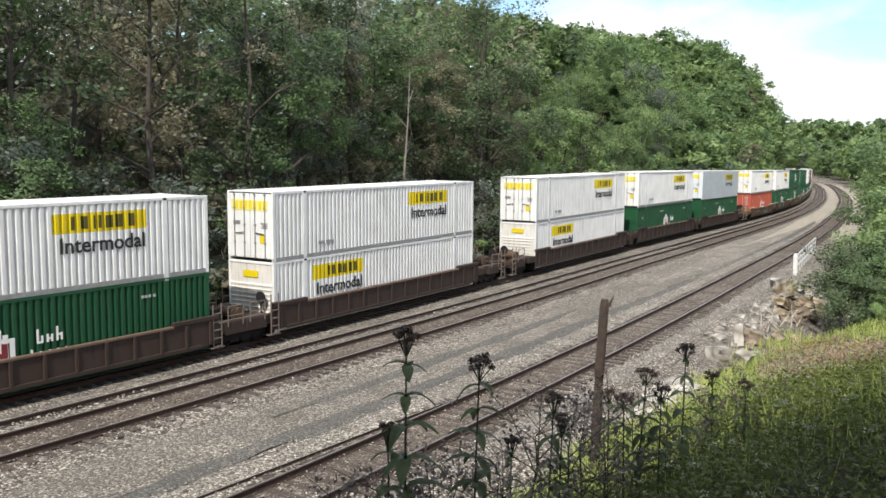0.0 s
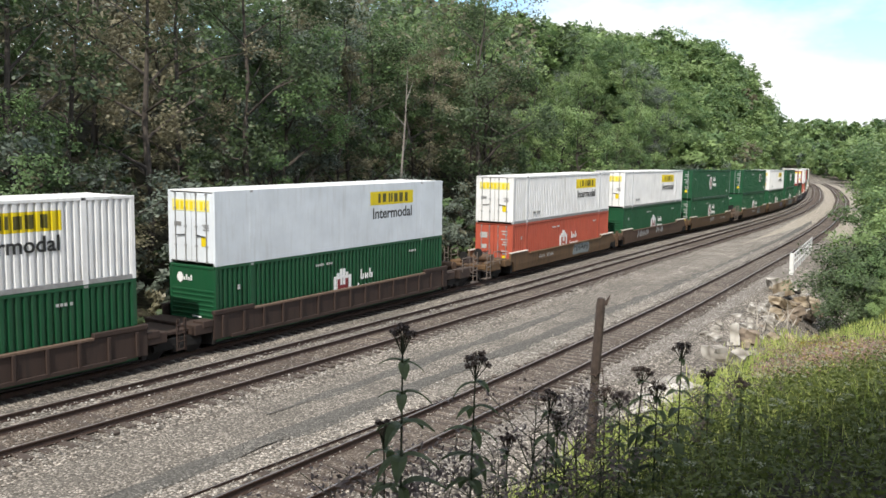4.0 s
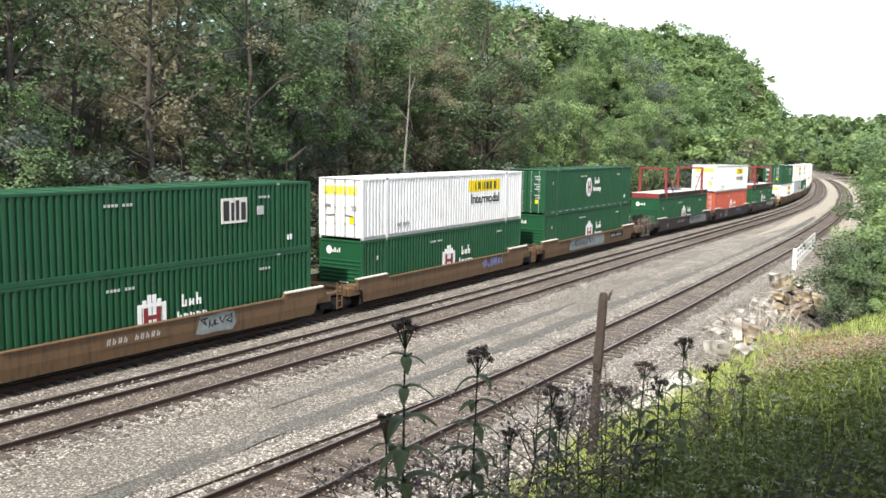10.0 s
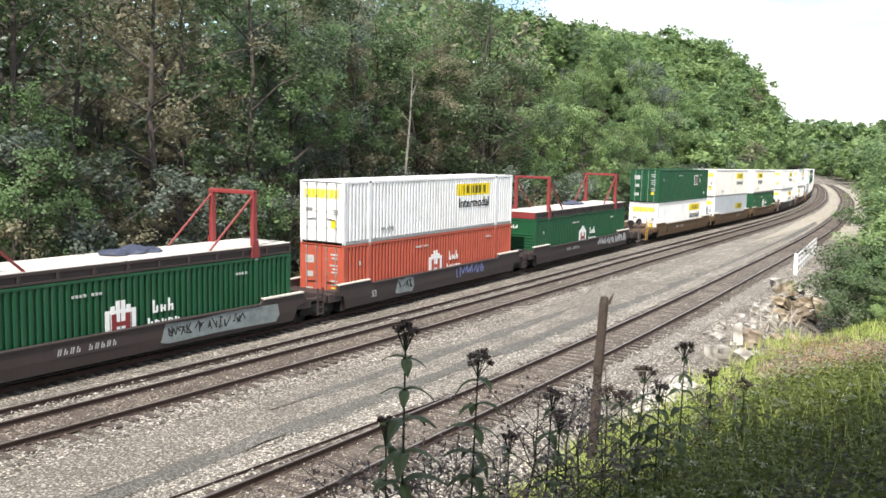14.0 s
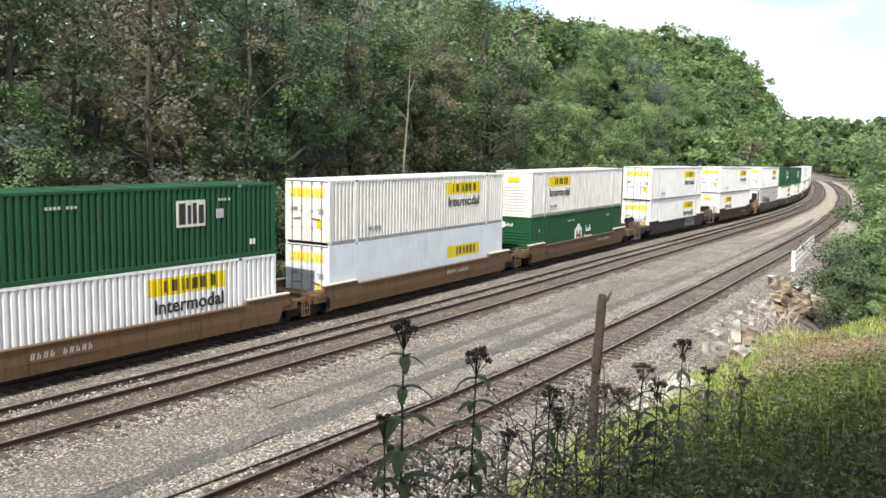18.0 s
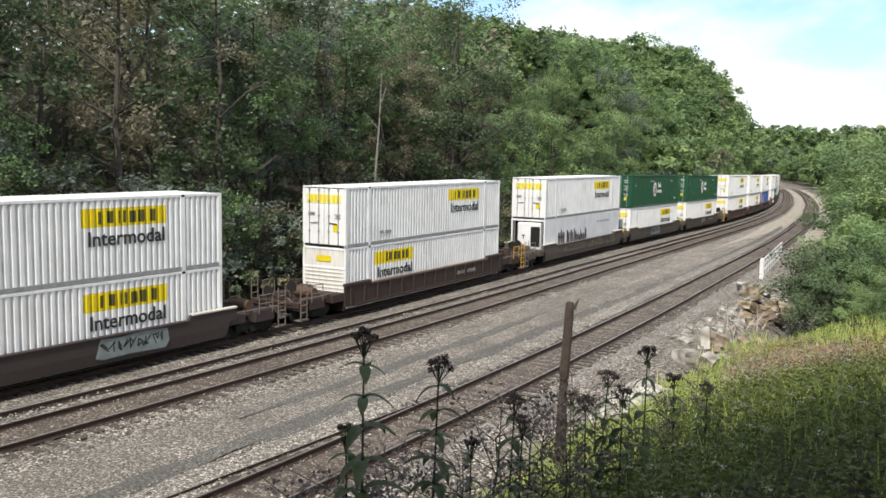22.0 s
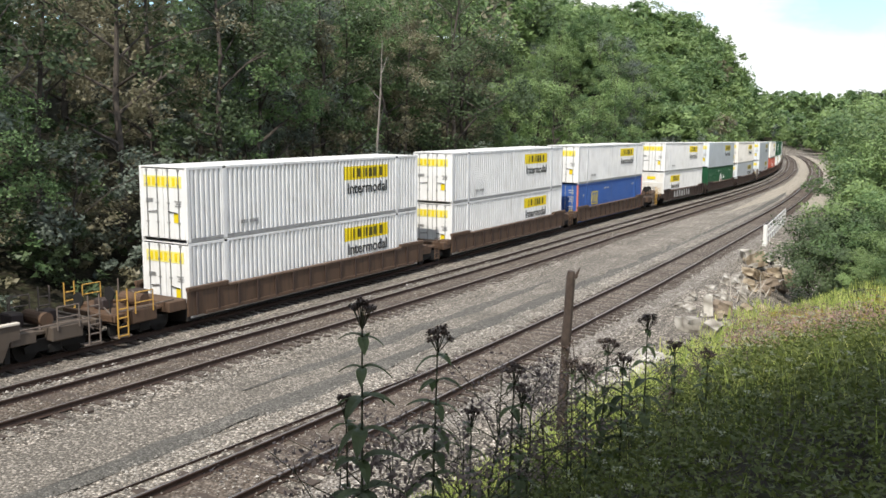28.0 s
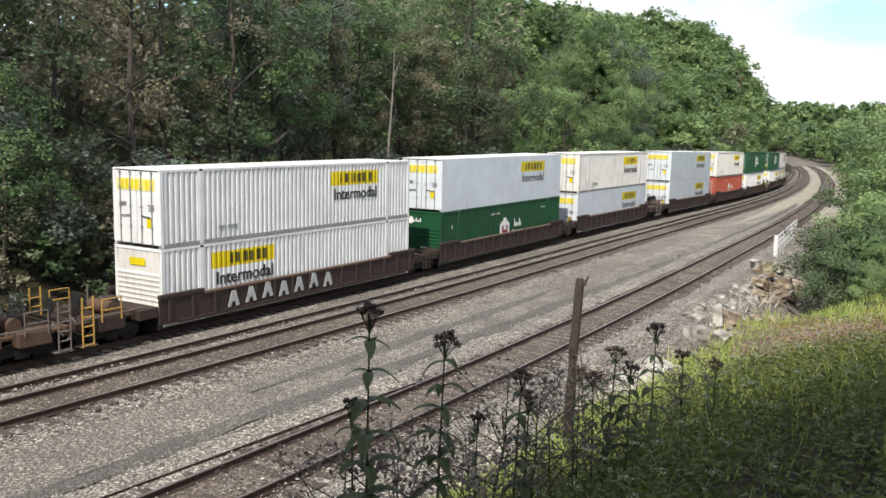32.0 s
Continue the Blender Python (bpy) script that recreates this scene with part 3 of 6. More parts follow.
part("loose_rail", rail("loose_rail", lambda s: np.interp(s, [-22, -14, -9, -3], [14.15, 14.0, 13.92, 14.05]), 0.0, -22, -2.5, -0.17, 0.8, thin=0.45), None)
tagged(bpy.data.objects["loose_rail"], "thin rusty cable lying in gravel beside a track", "cable")
bpy.data.objects["loose_rail"].name = "loose_cable"

# ---- woods ----
rng = np.random.default_rng(7)


def leaf_cloud(centres, radii, counts, size, flat=0.62, droop=0.0, squash=0.8, outward=None, sides=4, face=1.8):
    """Small leaves scattered round the given centres: vertices and quads."""
    centres, radii = np.asarray(centres, float), np.asarray(radii, float)
    idx = np.repeat(np.arange(len(centres)), counts)
    n = len(idx)
    way = rng.normal(size=(n, 3))
    way /= np.linalg.norm(way, axis=1)[:, None]
    r = radii[idx] * rng.random(n) ** 0.45
    off = way * r[:, None]
    off[:, 2] *= squash
    p = centres[idx] + off
    u = rng.normal(size=(n, 3))
    u[:, 2] = u[:, 2] * 0.5 - droop
    u /= np.linalg.norm(u, axis=1)[:, None]
    w = way + rng.normal(size=(n, 3)) * (0.8 if outward is None else 0.45) + np.array([0, 0, 1.0])
    if outward is not None:
        w = w + face * np.asarray(outward)[idx]
    v = np.cross(u, w)
    v /= np.linalg.norm(v, axis=1)[:, None] + 1e-9
    s = size * rng.uniform(0.55, 1.25, n)
    a, b = u * (s / 2)[:, None], v * (s * flat / 2)[:, None]
    if sides == 3:
        verts = np.stack([p - a + b, p - a * 0.3 - b * 1.3, p + a * 1.2 + b * 0.3], 1).reshape(-1, 3)
    else:
        verts = np.stack([p - a, p + b * 0.9, p + a, p - b * 0.9], 1).reshape(-1, 3)
    return verts, np.arange(sides * n).reshape(-1, sides)


def branch(bm, points, radii, sides=6):
    """A tapered limb through the points."""
    rings = []
    for i, (p, r) in enumerate(zip(points, radii)):
        p = Vector(p)
        q = Vector(points[min(i + 1, len(points) - 1)]) - Vector(points[max(i - 1, 0)])
        t = q.to_track_quat("Z", "Y")
        rings.append([bm.verts.new(p + t @ Vector((r * math.cos(k * math.tau / sides), r * math.sin(k * math.tau / sides), 0))) for k in range(sides)])
    for a, b in zip(rings, rings[1:]):
        for k in range(sides):
            bm.faces.new((a[k], a[(k + 1) % sides], b[(k + 1) % sides], b[k]))
    bm.faces.new(rings[-1])


def grow(name, label, height, spread_, low, leaves, leaf, bark, clusters, seed, limbs=9, per=66, size=0.31, lean=0.3, top_bare=0.0, category="tree", group="trees of the hillside"):
    """A tree: tapered trunk with limbs, and a crown of leaf clumps round the limb ends, with gaps."""
    rnd = random.Random(seed)
    tree = thing(name, label, category, group)
    bm = bmesh.new()
    pts = [(0, 0, -0.6)]
    x = y = 0.0
    for i in range(1, 8):
        x += rnd.uniform(-lean, lean)
        y += rnd.uniform(-lean, lean)
        pts.append((x, y, height * 0.97 * i / 7))
    r0 = 0.012 * height + min(0.03, 0.002 * height)
    branch(bm, pts, [r0 * (1 - 0.88 * i / 7) for i in range(8)], 8)
    ends = [Vector(pts[-1])]
    for i in range(limbs):
        f = low + (0.95 - low) * (i + rnd.random()) / limbs
        k = min(int(f * 7), 6)
        a = Vector(pts[k]).lerp(Vector(pts[k + 1]), f * 7 - k)
        ang = i * 2.4 + rnd.uniform(-0.5, 0.5)
        reach = spread_ * (0.55 + 0.6 * math.sin(math.pi * min(1, (f - low) / (1 - low) * 0.85 + 0.15))) * rnd.uniform(0.75, 1.15)
        up = rnd.uniform(0.25, 0.8) * reach
        b = a + Vector((math.cos(ang) * reach * 0.5, math.sin(ang) * reach * 0.5, up * 0.6))
        c = a + Vector((math.cos(ang + 0.2) * reach, math.sin(ang + 0.2) * reach, up))
        rr = r0 * (1 - f) * 0.55 + min(0.02, 0.002 * height)
        branch(bm, [a, b, c], [rr, rr * 0.6, rr * 0.2], 5)
        ends += [b, c, c]
        d = b + Vector((rnd.uniform(-1, 1), rnd.uniform(-1, 1), rnd.uniform(0.2, 1))) * reach * 0.45
        branch(bm, [b, d], [rr * 0.5, rr * 0.12], 4)
        ends.append(d)
    part("trunk", bm, bark, tree)
    cs_, rs_ = [], []
    for i in range(clusters):
        e = ends[rnd.randrange(len(ends))]
        c = e + Vector((rnd.gauss(0, 0.5), rnd.gauss(0, 0.5), rnd.gauss(0, 0.45))) * spread_ * 0.32
        if c.z > height * (1 - top_bare) or c.z < height * low * 0.75:
            continue
        cs_.append(tuple(c))
        rs_.append(rnd.uniform(0.16, 0.34) * spread_)
    out_ = np.array(cs_) - np.array([0, 0, height * (low + 1) * 0.45])
    out_ /= np.linalg.norm(out_, axis=1)[:, None] + 1e-6
    v, f = leaf_cloud(cs_, rs_, per, size, outward=out_)
    part("crown", new_mesh("crown", v, f), leaves, tree)
    return tree


PROTO = [
    grow("tree", "tall dark green broadleaf tree at the wood's edge", 17, 3.4, 0.22, LEAF_DARK, LEAF_DARK, BARK, 104, 1, per=80, size=0.26),
    grow("tree", "tall tree with browning thin leaves", 16, 3.0, 0.25, LEAF_BROWN, LEAF_BROWN, BARK, 84, 2, per=72, size=0.22),
    grow("tree", "grey-green leafy tree at the wood's edge", 15, 3.2, 0.20, LEAF_GREY, LEAF_GREY, BARK, 96, 3, per=80, size=0.24),
    grow("tree", "mid green broadleaf tree at the wood's edge", 16, 3.6, 0.2, LEAF_MID, LEAF_MID, BARK, 92, 4, per=78, size=0.26),
    grow("tree", "dense dark oak with dull leaves", 16.5, 4.0, 0.14, LEAF_DARK, LEAF_DARK, BARK, 118, 5, limbs=12, per=82, size=0.23),
    grow("tree", "half-bare tree with dark limbs against the sky", 17, 3.2, 0.18, LEAF_DARK, LEAF_DARK, BARK, 38, 6, limbs=14, per=45, top_bare=0.12),
    grow("tree", "slender browning tree with a twisted stem", 14, 2.5, 0.3, LEAF_BROWN, LEAF_BROWN, BARK, 64, 7, lean=0.5, per=68, size=0.22),
    grow("tree", "bright green broadleaf tree, sunlight put into its leaf colour", 14, 3.6, 0.12, LEAF_BRIGHT, None, BARK, 96, 8, limbs=11, per=72, size=0.29),
    grow("tree", "light green leafy tree on the hillside", 12.5, 3.3, 0.10, LEAF_BRIGHT, None, BARK, 88, 9, limbs=11, per=72, size=0.29),
]
SHRUB = [
    grow("shrub", "grey-green shrub below the trees", 5.6, 2.3, 0.06, LEAF_GREY, LEAF_GREY, BARK, 40, 11, limbs=8, per=48, size=0.24, category="shrub", group="shrubs of the hillside"),
    grow("shrub", "dark leafy shrub below the trees", 4.6, 2.1, 0.05, LEAF_DARK, LEAF_DARK, BARK, 36, 12, limbs=8, per=48, size=0.24, category="shrub", group="shrubs of the hillside"),
    grow("shrub", "mid green shrub below the trees", 6.4, 2.4, 0.06, LEAF_MID, LEAF_MID, BARK, 42, 13, limbs=8, per=48, size=0.26, category="shrub", group="shrubs of the hillside"),
    grow("shrub", "brown-leaved shrub below the trees", 4.8, 2.0, 0.08, LEAF_BROWN, LEAF_BROWN, BARK, 32, 14, limbs=8, per=45, size=0.22, category="shrub", group="shrubs of the hillside"),
]
used = set()


def plant(proto, s, d, turn, k=1.0, sink=0.25):
    x, y, _ = at(s, d)
    z = float(ground_z([x], [y], np.array([s]), np.array([d]))[0]) - sink
    m = Matrix.LocRotScale((x, y, z), Euler((0, 0, turn)), (k, k, k))
    if proto.name in used:
        ob = copy_thing(proto, m)
        ob.matrix_basis = m
    else:
        used.add(proto.name)
        ob = proto
        ob.matrix_basis = m
    return ob


wood = random.Random(21)
s = -32.0
while s < 100:
    plant(PROTO[wood.choices(range(9), (2.2, 4.5, 5, 0.5, 1, 1.5, 3, 0, 0) if s < 46 else (0, 0, 1, 4, 0, 0, 0, 4, 3))[0]], s, -9.5 - wood.uniform(0, 4.0), wood.uniform(0, 6.28), wood.uniform(0.85, 1.08) if s < 46 else wood.uniform(0.55, 0.9))
    s += wood.uniform(2.6, 4.4)
s = -30.0
while s < 115:
    plant(PROTO[wood.choices(range(9), (2.5, 4.5, 4.5, 0.8, 1.2, 2, 1.5, 0, 0) if s < 48 else (0, 0, 1, 4, 0, 0, 0, 4, 3))[0]], s, -16 - wood.uniform(0, 7.0), wood.uniform(0, 6.28), wood.uniform(0.85, 1.05) if s < 48 else wood.uniform(0.6, 0.85))
    s += wood.uniform(3.0, 4.6)
s = -30.0
while s < 140:
    plant(SHRUB[wood.choices(range(4), (4, 3, 0.7, 3) if s < 50 else (2, 2, 3, 1))[0]], s, -6.3 - wood.uniform(0, 2.2), wood.uniform(0, 6.28), wood.uniform(0.65, 1.15))
    s += wood.uniform(1.7, 3.0)
plant(PROTO[4], 37, -9.5, 1.0, 1.2)
plant(PROTO[4], 43, -12.0, 3.0, 1.05)
plant(PROTO[3], -5.5, -7.8, 2.0, 0.58)
plant(PROTO[3], 14, -10.5, 4.0, 0.98)
plant(SHRUB[3], 20.5, -7.2, 1.0, 1.25)
plant(SHRUB[2], 8.5, -7.0, 1.0, 0.8)


def dead_stem():
    t = thing("dead_tree", "slender pale dead stem with a broken limb", "tree")
    bm = bmesh.new()
    branch(bm, [(0, 0, -0.5), (0.1, 0.1, 3), (0.05, -0.1, 6), (0.35, 0, 9), (0.55, 0.1, 12.5)], [0.10, 0.085, 0.075, 0.055, 0.02], 8)
    branch(bm, [(0.1, 0, 6.3), (0.6, 0.2, 7.4), (1.0, 0.4, 8.3)], [0.035, 0.025, 0.01], 5)
    branch(bm, [(0.3, 0, 8.6), (-0.9, 0.2, 9.8)], [0.045, 0.012], 5)
    branch(bm, [(0.45, 0, 10.4), (1.1, 0.2, 11.6)], [0.035, 0.01], 5)
    part("trunk", bm, PALE_BARK, t)
    return t


x_, y_, _ = at(23.2, -8.3)
dead_stem().matrix_basis = pose(x_, y_, float(ground_z([x_], [y_])[0]), 0, 0, 40)

# distant woods: one sheet of countless crowns over the hill and the valley's far side
woods_v, woods_f, woods_m = [], [], []
WOOD_TONES = (LEAF_DARK, LEAF_MID, LEAF_BRIGHT, LEAF_BROWN, LEAF_GREY)


def far_crowns(xs, ys, heights, tones, clumps, per, leaf, wide=0.23, low=0.35):
    z0 = ground_z(xs, ys)
    for x, y, z, h, tone in zip(xs, ys, z0, heights, tones):
        c = rng.normal(size=(clumps, 3)) * np.array([wide, wide, 0.0]) * h * 0.62
        c[:, 2] = h * (low + (0.93 - low) * rng.random(clumps) ** 0.75)
        shrink = np.clip(1.25 - np.abs(c[:, 2] / h - 0.62) * 1.7, 0.25, 1.0)
        c[:, :2] *= shrink[:, None]
        out_ = c - np.array([0, 0, h * 0.5])
        out_ /= np.linalg.norm(out_, axis=1)[:, None] + 1e-6
        v, f = leaf_cloud(c + np.array([x, y, z]), h * rng.uniform(0.10, 0.17, clumps), per, leaf * 1.1, outward=out_, sides=3, face=3.2)
        woods_f.append(f + sum_v[0])
        sum_v[0] += len(v)
        woods_v.append(v)
        woods_m.append(np.full(len(f), tone))


sum_v = [0]


def scatter(s0, s1, d0, d1, gap):
    ss, dd = [], []
    for s in np.arange(s0, s1, gap):
        for d in np.arange(d0, d1, gap):
            ss.append(s + rng.uniform(-0.5, 0.5) * gap)
            dd.append(d + rng.uniform(-0.5, 0.5) * gap)
    x, y, _ = at(np.array(ss), np.array(dd))
    return x, y


def tones_for(n, weights):
    return rng.choice(5, n, p=np.array(weights) / sum(weights))


def show_wood(x, y, lo, hi, weights, clumps, per, leaf, **kw):
    far_crowns(x, y, rng.uniform(lo, hi, len(x)), tones_for(len(x), weights), clumps, per, leaf, **kw)


show_wood(*scatter(-34, 60, -43, -24, 6.2), 15, 21, (4, 0.4, 0, 4, 3), 11, 34, 0.6)
show_wood(*scatter(60, 110, -60, -24, 6.0), 8, 13, (1, 4, 6, 0.2, 0.6), 11, 44, 0.7)
show_wood(*scatter(100, 205, -30, -7.0, 4.4), 6, 10.5, (0.3, 4, 7, 0.1, 0.1), 12, 62, 0.62, low=0.12)
show_wood(*scatter(100, 300, -62, -28, 6.2), 8, 12, (0.4, 4, 7, 0.1, 0.1), 11, 46, 0.9)
show_wood(*scatter(120, 300, -104, -60, 8.0), 8, 12, (2.5, 5, 0.5, 0, 0.3), 9, 30, 1.0)
show_wood(*scatter(205, 480, -34, -7.0, 5.8), 9, 15, (0.3, 4, 6, 0.1, 0.1), 11, 40, 1.05, low=0.12)
show_wood(*scatter(150, 470, 26, 64, 7.0), 6, 11, (0.3, 3, 6, 0, 0.3), 10, 36, 1.0, low=0.08)
show_wood(*scatter(230, 470, 60, 150, 10.5), 11, 16, (0.3, 3, 6, 0, 0.4), 9, 26, 1.6, low=0.1)
fx, fy = np.meshgrid(np.arange(120, 560, 15.0), np.arange(400, 820, 16.0))
fx, fy = fx.ravel() + rng.uniform(-7, 7, fx.size), fy.ravel() + rng.uniform(-7, 7, fx.size)
fs, fd = line_coords(fx, fy)
clear_ = (fd > 14) | (fd < -8)
show_wood(*scatter(425, 560, 14, 60, 6.0), 8, 15, (1, 4, 4, 0, 0.2), 9, 26, 1.2, low=0.05)
show_wood(fx[clear_], fy[clear_], 12, 18, (0.3, 3, 6, 0, 0.5), 8, 20, 2.5, low=0.1)
show_wood(*scatter(-34, 60, -25, -7.5, 3.0), 2.2, 5.0, (3, 2, 0.5, 3, 3), 5, 26, 0.34, wide=0.5, low=0.1)
show_wood(*scatter(-34, 62, -8.0, -4.9, 1.5), 1.4, 3.0, (4, 1, 0.2, 2, 3), 5, 26, 0.26, wide=0.5, low=0.1)
show_wood(*scatter(-36, 62, -62, -38, 5.6), 13, 20, (4, 1, 0, 3, 3), 10, 26, 0.95, wide=0.3, low=0.05)
show_wood(*scatter(-36, 62, -36, -22, 5.0), 3.5, 6.0, (4, 1, 0, 3, 3), 5, 22, 0.7, wide=0.5, low=0.05)
wm = new_mesh("far_woods", np.concatenate(woods_v), np.concatenate(woods_f))
for m_ in WOOD_TONES:
    wm.materials.append(m_)
wm.polygons.foreach_set("material_index", np.concatenate(woods_m).astype(np.int32))
tagged(new("far_woods", wm), "dense mixed green woods over hill and valley", "woods", kind="stuff")

# unseen trees added on the camera's bank, behind it, to shade the weeds
shade_tree = grow("tree", "unseen broadleaf tree added on the near bank for its shade", 16.5, 3.8, 0.15, LEAF_MID, LEAF_MID, BARK, 84, 61, limbs=12, per=90, size=0.5)
for n_ in range(9):
    for x, y, k in ((-9.0 + 3.0 * n_, -7.6 + 0.6 * math.sin(n_ * 2.0), 1.05), (-7.5 + 3.0 * n_, -10.2, 1.17)):
        m = Matrix.LocRotScale((x, y, float(ground_z([x], [y])[0]) - 0.2), Euler((0, 0, n_ * 1.3)), (k, k, k))
        if n_ == 0 and k == 1.05:
            shade_tree.matrix_basis = m
        else:
            copy_thing(shade_tree, m).matrix_basis = m

# ---- the bank: post, rocks, bridge railing, bushes, grass and weeds ----


def ground_at(x, y):
    return float(ground_z([x], [y])[0])


def out_of(s, d):
    return d - track_c(s) - 2.1


def wooden_post():
    t = thing("wooden_post", "old dark leaning wooden post with a hanging wire", "post")
    bm = bmesh.new()
    branch(bm, [(0.0, 0, -0.6), (0.0, 0, 0.8), (0.0, 0, 1.5), (0.012, 0, 1.75), (0.02, 0, 2.36), (0.024, 0, 2.44)], [0.076, 0.073, 0.072, 0.067, 0.064, 0.05], 9)
    for v in bm.verts:
        v.co += 0.012 * noise.noise_vector(v.co * 6)
    part("shaft", bm, POST_WOOD, t)
    part("splinter", prism([(0.05, 2.36), (0.14, 2.50), (0.10, 2.34)], -0.03, 0.01), POST_WOOD, t)
    part("wire", rods([((0.08, -0.05, 1.5), (0.14, -0.06, 1.1)), ((0.14, -0.06, 1.1), (0.17, -0.06, 0.55)), ((-0.09, -0.02, 1.42), (-0.01, -0.1, 1.40)), ((-0.01, -0.1, 1.40), (0.08, -0.05, 1.5))], 0.006, 5), RAIL_RUST, t)
    return t


px_, py_ = 2.125, 12.0
wooden_post().matrix_basis = pose(px_, py_, 2.34, 0, 1.2, 0)


def rock(seed, label, material, size):
    rnd = random.Random(seed)
    bm = bmesh.new()
    bmesh.ops.create_cube(bm, size=1.0)
    bmesh.ops.subdivide_edges(bm, edges=bm.edges, cuts=2, use_grid_fill=True)
    off = Vector((rnd.uniform(0, 50), rnd.uniform(0, 50), rnd.uniform(0, 50)))
    for v in bm.verts:
        v.co = v.co * 0.92 + v.co.normalized() * 0.05
        v.co += 0.22 * noise.noise_vector(v.co * 1.7 + off) + 0.07 * noise.noise_vector(v.co * 5 + off)
        v.co = Vector((v.co.x * size[0], v.co.y * size[1], v.co.z * size[2]))
    me = bpy.data.meshes.new("rock")
    bm.to_mesh(me)
    bm.free()
    me.materials.append(material)
    return tagged(new("rock", me), label, "rock", "tumbled rocks beside the track")


stone = random.Random(5)
# x, y, length, width, height, material
ROCKS = [(11.75, 35.1, 0.5, 0.35, 1.15, CHALKY), (12.6, 35.8, 1.05, 0.8, 0.75, BROWN_ROCK), (12.9, 36.6, 0.6, 0.5, 0.9, ROCK), (9.8, 31.3, 1.0, 0.9, 0.8, ROCK), (10.6, 31.1, 0.9, 0.7, 0.7, ROCK), (11.1, 31.9, 1.1, 0.8, 0.5, ROCK), (11.4, 36.6, 0.45, 0.4, 0.35, CHALKY), (15.0, 42.3, 0.9, 0.7, 0.6, CHALKY), (15.5, 42.9, 0.8, 0.7, 0.5, CHALKY), (16.1, 43.9, 1.1, 0.8, 0.6, ROCK), (17.5, 45.9, 1.7, 1.1, 0.7, TAN_ROCK), (20.0, 49.0, 2.1, 1.2, 0.9, TAN_ROCK), (21.2, 50.4, 1.3, 1.0, 0.9, TAN_ROCK), (17.9, 45.0, 1.8, 1.2, 0.7, BROWN_ROCK), (18.9, 49.2, 1.6, 1.0, 1.1, TAN_ROCK), (18.6, 49.6, 1.0, 0.9, 1.2, ROCK), (21.0, 52.6, 1.3, 1.0, 0.8, ROCK), (22.6, 55.0, 1.2, 0.9, 0.7, ROCK), (14.7, 39.6, 0.7, 0.6, 0.5, ROCK), (19.4, 46.6, 1.2, 0.9, 0.7, BROWN_ROCK)]
for i in range(76):
    u_ = stone.random()
    x, y = 10.0 + 12.2 * u_ + stone.gauss(0, 0.9), 31.6 + 22.4 * u_ + stone.gauss(0, 0.9)
    k = stone.uniform(0.25, 0.75)
    ROCKS.append((x, y, k * 1.2, k, k * stone.uniform(0.5, 0.9), stone.choice((ROCK, ROCK, CHALKY, TAN_ROCK, BROWN_ROCK))))
ROCK_WORDS = {CHALKY.name: "nearly white broken limestone block on the gravel slope", ROCK.name: "pale grey limestone block on the gravel slope", TAN_ROCK.name: "yellowish tan sandstone block on the gravel slope", BROWN_ROCK.name: "brown sandstone block on the gravel slope"}
for i, (x, y, a_, b_, c_, m_) in enumerate(ROCKS):
    if float(out_of(*line_coords([x], [y]))[0]) < 0.5:
        continue
    r = rock(100 + i, ROCK_WORDS[m_.name], m_, (0.62 * a_, 0.62 * b_, 0.68 * c_))
    tilt = 8 if i == 0 else 25
    r.matrix_basis = pose(x, y, ground_at(x, y) + 0.28 * c_, stone.uniform(-tilt, tilt), stone.uniform(-tilt, tilt), stone.uniform(0, 360))
for x, y, k in ((4.75, 18.7, 0.75), (5.1, 19.0, 0.9), (4.4, 18.4, 0.6), (4.2, 18.9, 0.5), (5.5, 19.4, 0.65)):
    r = rock(int(x * 31), "nearly white limestone block among weeds", CHALKY, (k, k, k * 0.6))
    r.matrix_basis = pose(x, y, ground_at(x, y) + 0.25 * k, 10, 5, x * 60)


def driftwood():
    t = thing("dead_branches", "bleached dead branches tangled among rocks", "branch")
    rnd = random.Random(4)
    for i in range(13):
        a = Vector((rnd.uniform(-1.3, 1.3), rnd.uniform(-0.5, 0.5), rnd.uniform(0, 0.3)))
        b = a + Vector((rnd.uniform(-0.9, 0.9), rnd.uniform(-0.5, 0.5), rnd.uniform(0.25, 1.2)))
        bm = bmesh.new()
        branch(bm, [a, a.lerp(b, 0.5) + Vector((0.06, 0, 0.05)), b], [0.034, 0.025, 0.009], 5)
        part("branch", bm, DEAD_WOOD, t)
    return t


x_, y_ = 14.5, 38.9
driftwood().matrix_basis = pose(x_, y_, ground_at(x_, y_) + 0.1, 0, 0, 30)


def bridge_railing():
    t = thing("bridge_railing", "white-painted steel railing on a small bridge", "railing")
    part("end_post", boxes([(-0.12, 0.12, -0.12, 0.12, -0.5, 1.30)], 0.03), CHALK, t)
    for z in (0.35, 0.75, 1.1):
        part("rail", boxes([(0.1, 17.0, -0.03, 0.03, z, z + 0.09)], 0.01), CHALK, t)
    for i in range(10):
        part("post", boxes([(1.7 * i + 1.6, 1.7 * i + 1.7, -0.04, 0.04, -0.5, 1.15)], 0.01), CHALK, t)
    part("bridge_edge", boxes([(-0.6, 17.5, -0.3, 0.3, -0.85, -0.28)], 0.03), ROCK, t, "stained concrete edge")
    return t


xa_, ya_, _ = at(32.2, 15.6)
xb_, yb_, _ = at(50.5, 14.1)
bridge_railing().matrix_basis = pose(xa_, ya_, -0.15, 0, 0, math.degrees(math.atan2(yb_ - ya_, xb_ - xa_)))

